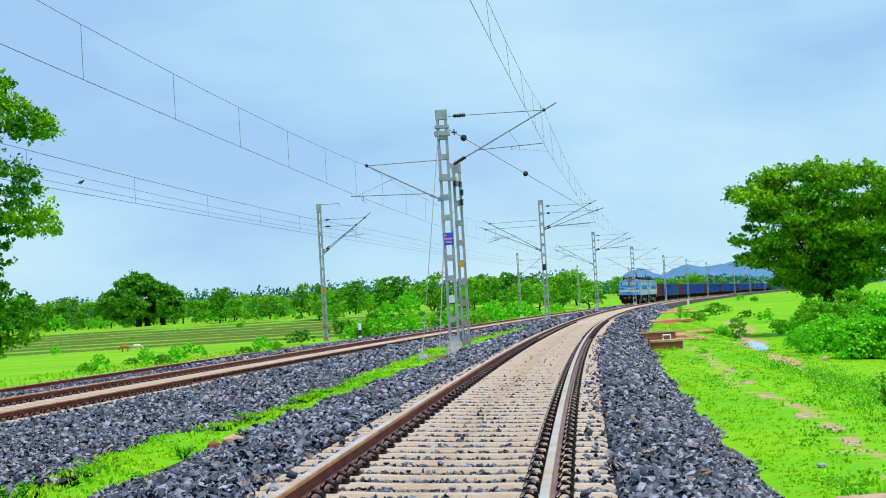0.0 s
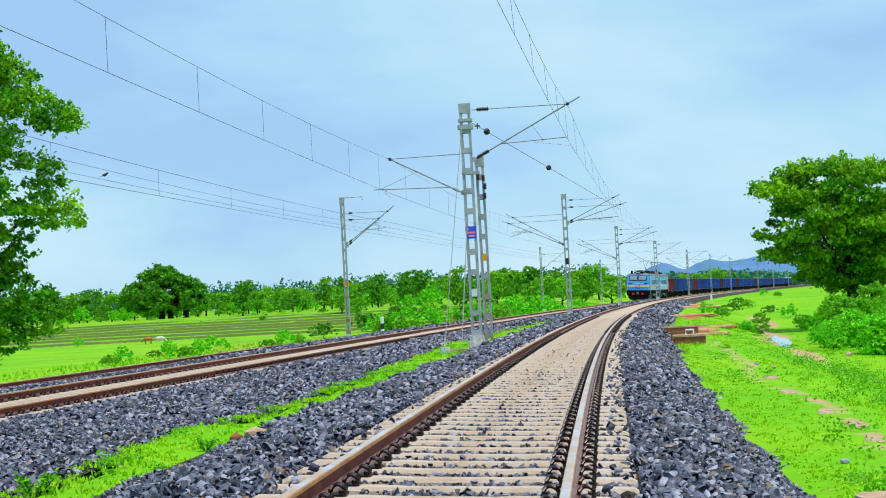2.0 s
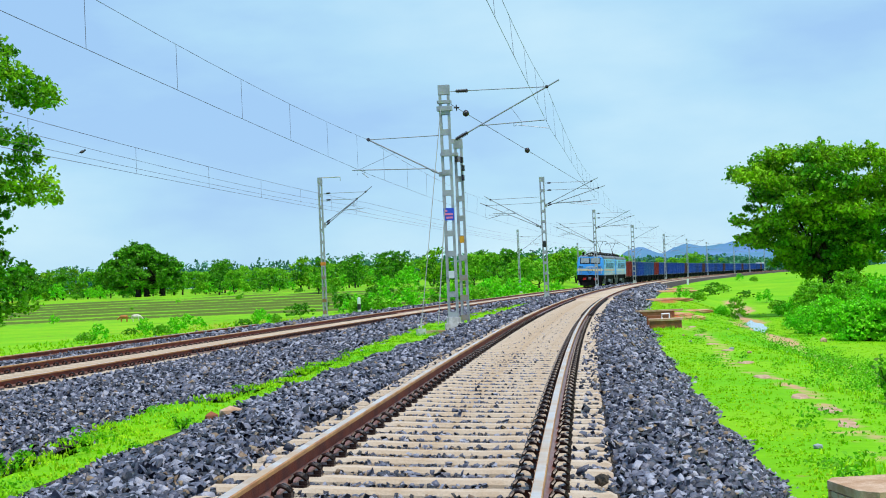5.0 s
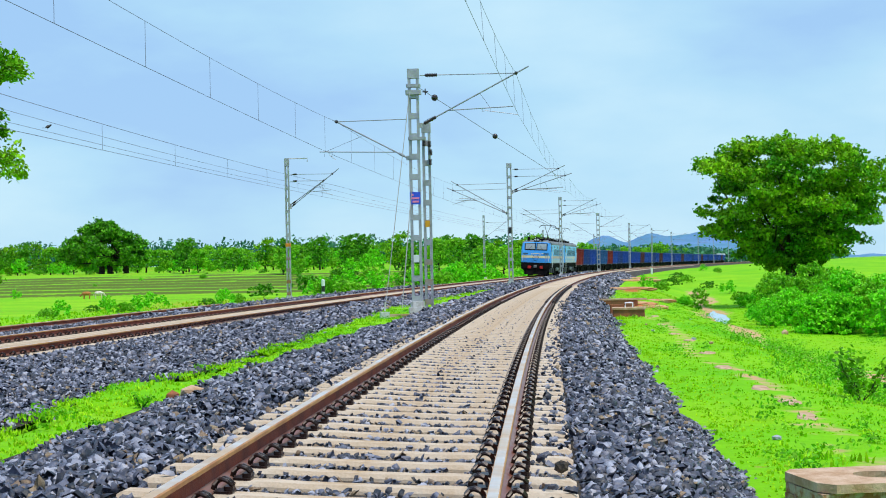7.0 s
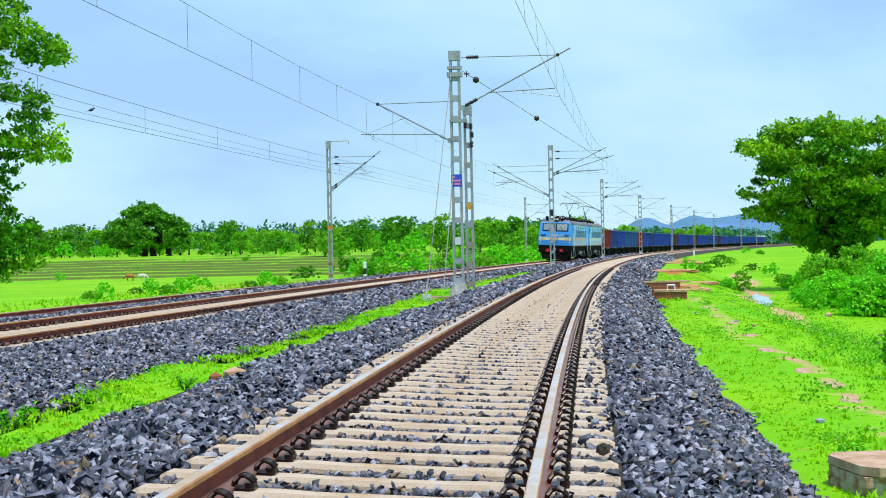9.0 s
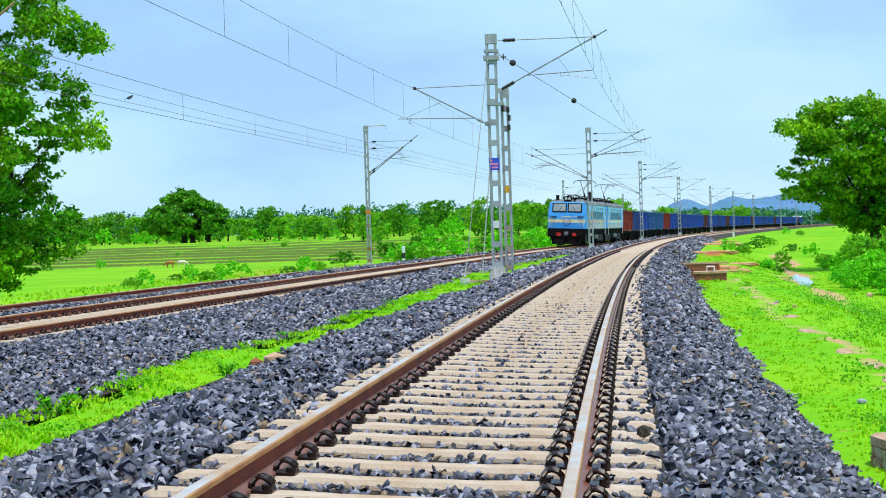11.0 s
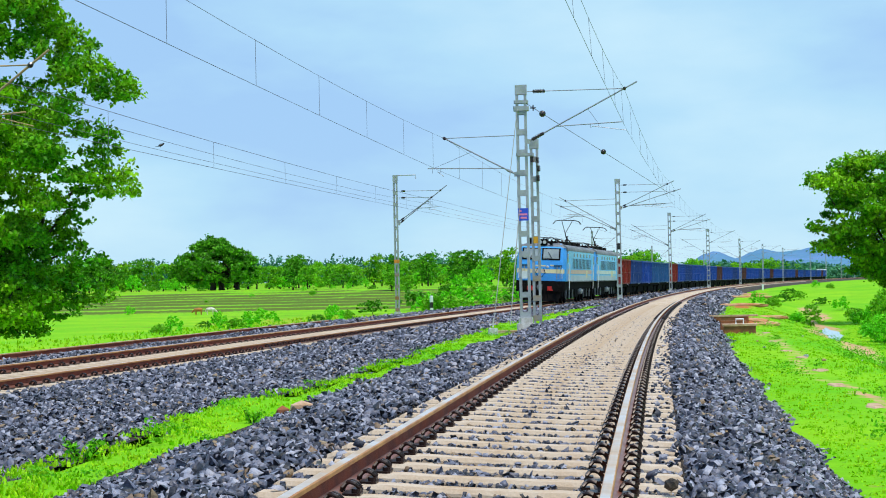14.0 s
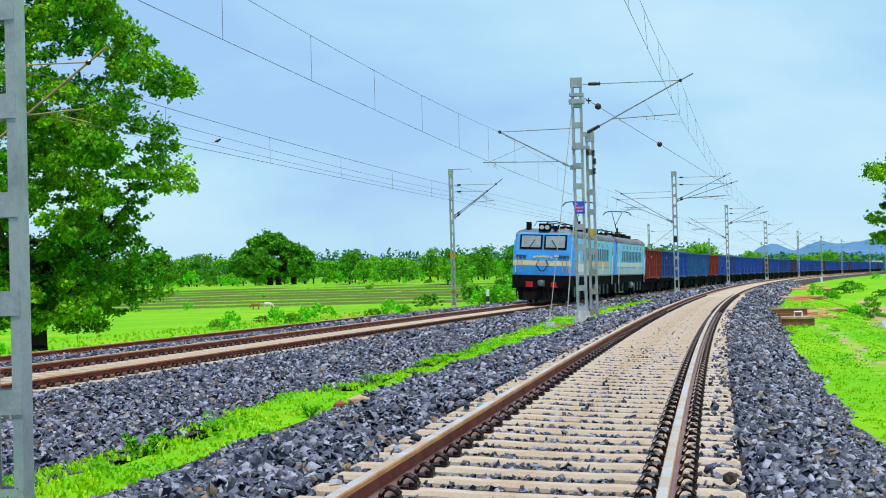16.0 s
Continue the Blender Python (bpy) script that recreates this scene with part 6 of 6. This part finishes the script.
def rock(x, y, z, size, label, material, seed, fine=1, name="rock"):
    rng = np.random.RandomState(seed)
    bm = bmesh.new()
    bmesh.ops.create_icosphere(bm, subdivisions=fine, radius=0.5)
    for v in bm.verts:
        v.co = Vector((v.co.x * size[0], v.co.y * size[1], v.co.z * size[2])) * (1 + rng.uniform(-0.13, 0.13))
    me = bpy.data.meshes.new("rock")
    bm.to_mesh(me)
    bm.free()
    me.materials.append(material)
    ob = tagged(new(name, me), label, name.replace("_", " "))
    ob.matrix_world = pose(x, y, z, 0, 0, rng.uniform(0, 90))


box_culvert()
cover_slab()
striped_post()
white_post(237.5, 3.9)
cow(-41.7, 215.0, 170, M_cowa, "brown cow grazing on the green field")
cow(-40.3, 216.0, 10, M_cowb, "white cow with brown rump grazing on the field")
rock(-2.95, 22.6, -0.50, (0.4, 0.3, 0.2), "tan weathered rock on the grass strip", M_slab, 1)
rock(-3.18, 22.3, -0.54, (0.22, 0.2, 0.2), "dark brown rock on the grass strip", M_brick, 2)
rock(-0.3, 42.8, -0.5, (0.9, 0.5, 0.3), "pale grey stone in the ballast's edge", M_conc, 3)
rock(1.03, 10.7, -0.15, (0.12, 0.10, 0.09), "large dark ballast stone on the sleepers' ends", M_bed, 4)
_x, _y = place(np.array(68.0), np.array(10.2))
rock(float(_x), float(_y), zat(float(_x), float(_y)) + 0.05, (0.35, 0.3, 0.3), "pale rounded stone by the puddle", M_slab, 5)
for s_, o_, w_, l_, h_, sd_ in ((69.0, 4.9, 1.9, 3.0, 0.55, 31), (76.0, 4.4, 2.2, 4.0, 0.6, 32), (84.0, 5.6, 1.6, 4.0, 0.5, 33), (112.0, 4.3, 1.8, 8.0, 0.7, 34), (160.0, 4.4, 2.0, 12.0, 0.8, 35), (182.0, 4.2, 1.6, 9.0, 0.7, 36)):
    p, th = near.flat(s_, o_)
    rock(p.x, p.y, zat(p.x, p.y), (w_ * 0.42, l_ * 0.5, h_ * 0.5), "bare orange earth bank among the grass", M_earth, sd_, 3, "earth_bank")
rr2 = random.Random(12)
for i in range(26):
    s_, o_ = 14 + 60 * rr2.random() ** 1.4, 3.6 + 5.5 * rr2.random()
    p, th = near.flat(s_, o_)
    k = rr2.uniform(0.08, 0.2)
    rock(p.x, p.y, zat(p.x, p.y) + 0.02, (k, k * 0.8, k * 0.6), "small grey stone lying in the grass", M_stone if i % 3 else M_slab, 100 + i)

# thin low pieces standing for the bare earth patches of the path
for i in range(9):
    s_ = (20.5, 22.6, 25.0, 30.0, 34.5, 39.5, 44.0, 50.0, 57.0)[i]
    p, th = near.flat(s_, 4.4 + 0.08 * math.sin(i * 1.7))
    sh = Shape()
    k = 9
    ring = [(math.cos(6.2832 * j / k) * (0.10 + 0.09 * rr2.random()), math.sin(6.2832 * j / k) * (0.30 + 0.25 * rr2.random())) for j in range(k)]
    sh.add([(a, b, 0.0) for a, b in ring] + [(a * 0.85, b * 0.85, 0.025) for a, b in ring], [(j, (j + 1) % k, k + (j + 1) % k, k + j) for j in range(k)] + [tuple(range(k, 2 * k))])
    ob = tagged(new("earth_patch", sh.mesh("earth_patch", M_slab)), "thin pinkish piece standing for a bare earth patch in the grass", "stone", "flat stones of the path")
    ob.matrix_world = along(Vector((p.x, p.y, zat(p.x, p.y) + 0.0)), th)

# puddle
pc, th = near.flat(82.0, 8.35)
pz = zat(pc.x, pc.y) + 0.06
k = 26
ring = [(math.cos(6.2832 * j / k) * (0.55 - 0.30 * math.sin(6.2832 * j / k) + 0.14 * math.sin(j * 1.3)), math.sin(6.2832 * j / k) * (9.5 + 1.2 * math.sin(j * 0.9 + 1))) for j in range(k)]
sh = Shape().add([(a, b, 0.0) for a, b in ring] + [(a, b, -0.1) for a, b in ring], [tuple(range(k))] + [(j, k + j, k + (j + 1) % k, (j + 1) % k) for j in range(k)])
pud = tagged(new("puddle", sh.mesh("puddle", M_water)), "shallow puddle reflecting the pale sky", "water", kind="structure")
pud.matrix_world = along(Vector((pc.x, pc.y, pz)), th + 0.055)

# spare rail lying along the field side of the far ballast
def sunk(o):
    t = Track(-13.71, 0.1169, 4.415e-4, -7.1e-7, -0.61, 0.09)
    return rail_meshes(t, o, [22 + 1.5 * i for i in range(36)])


_body, _head = sunk(-4.6)
spare = tagged(new("spare_rail", _body), "dark spare rail lying along the ballast's edge", "rail")
part("rail_head", _head, M_head, spare, "pale worn rail head")


def motions():
    for ob, rows in MOVES:
        walk(ob, rows)


motions()
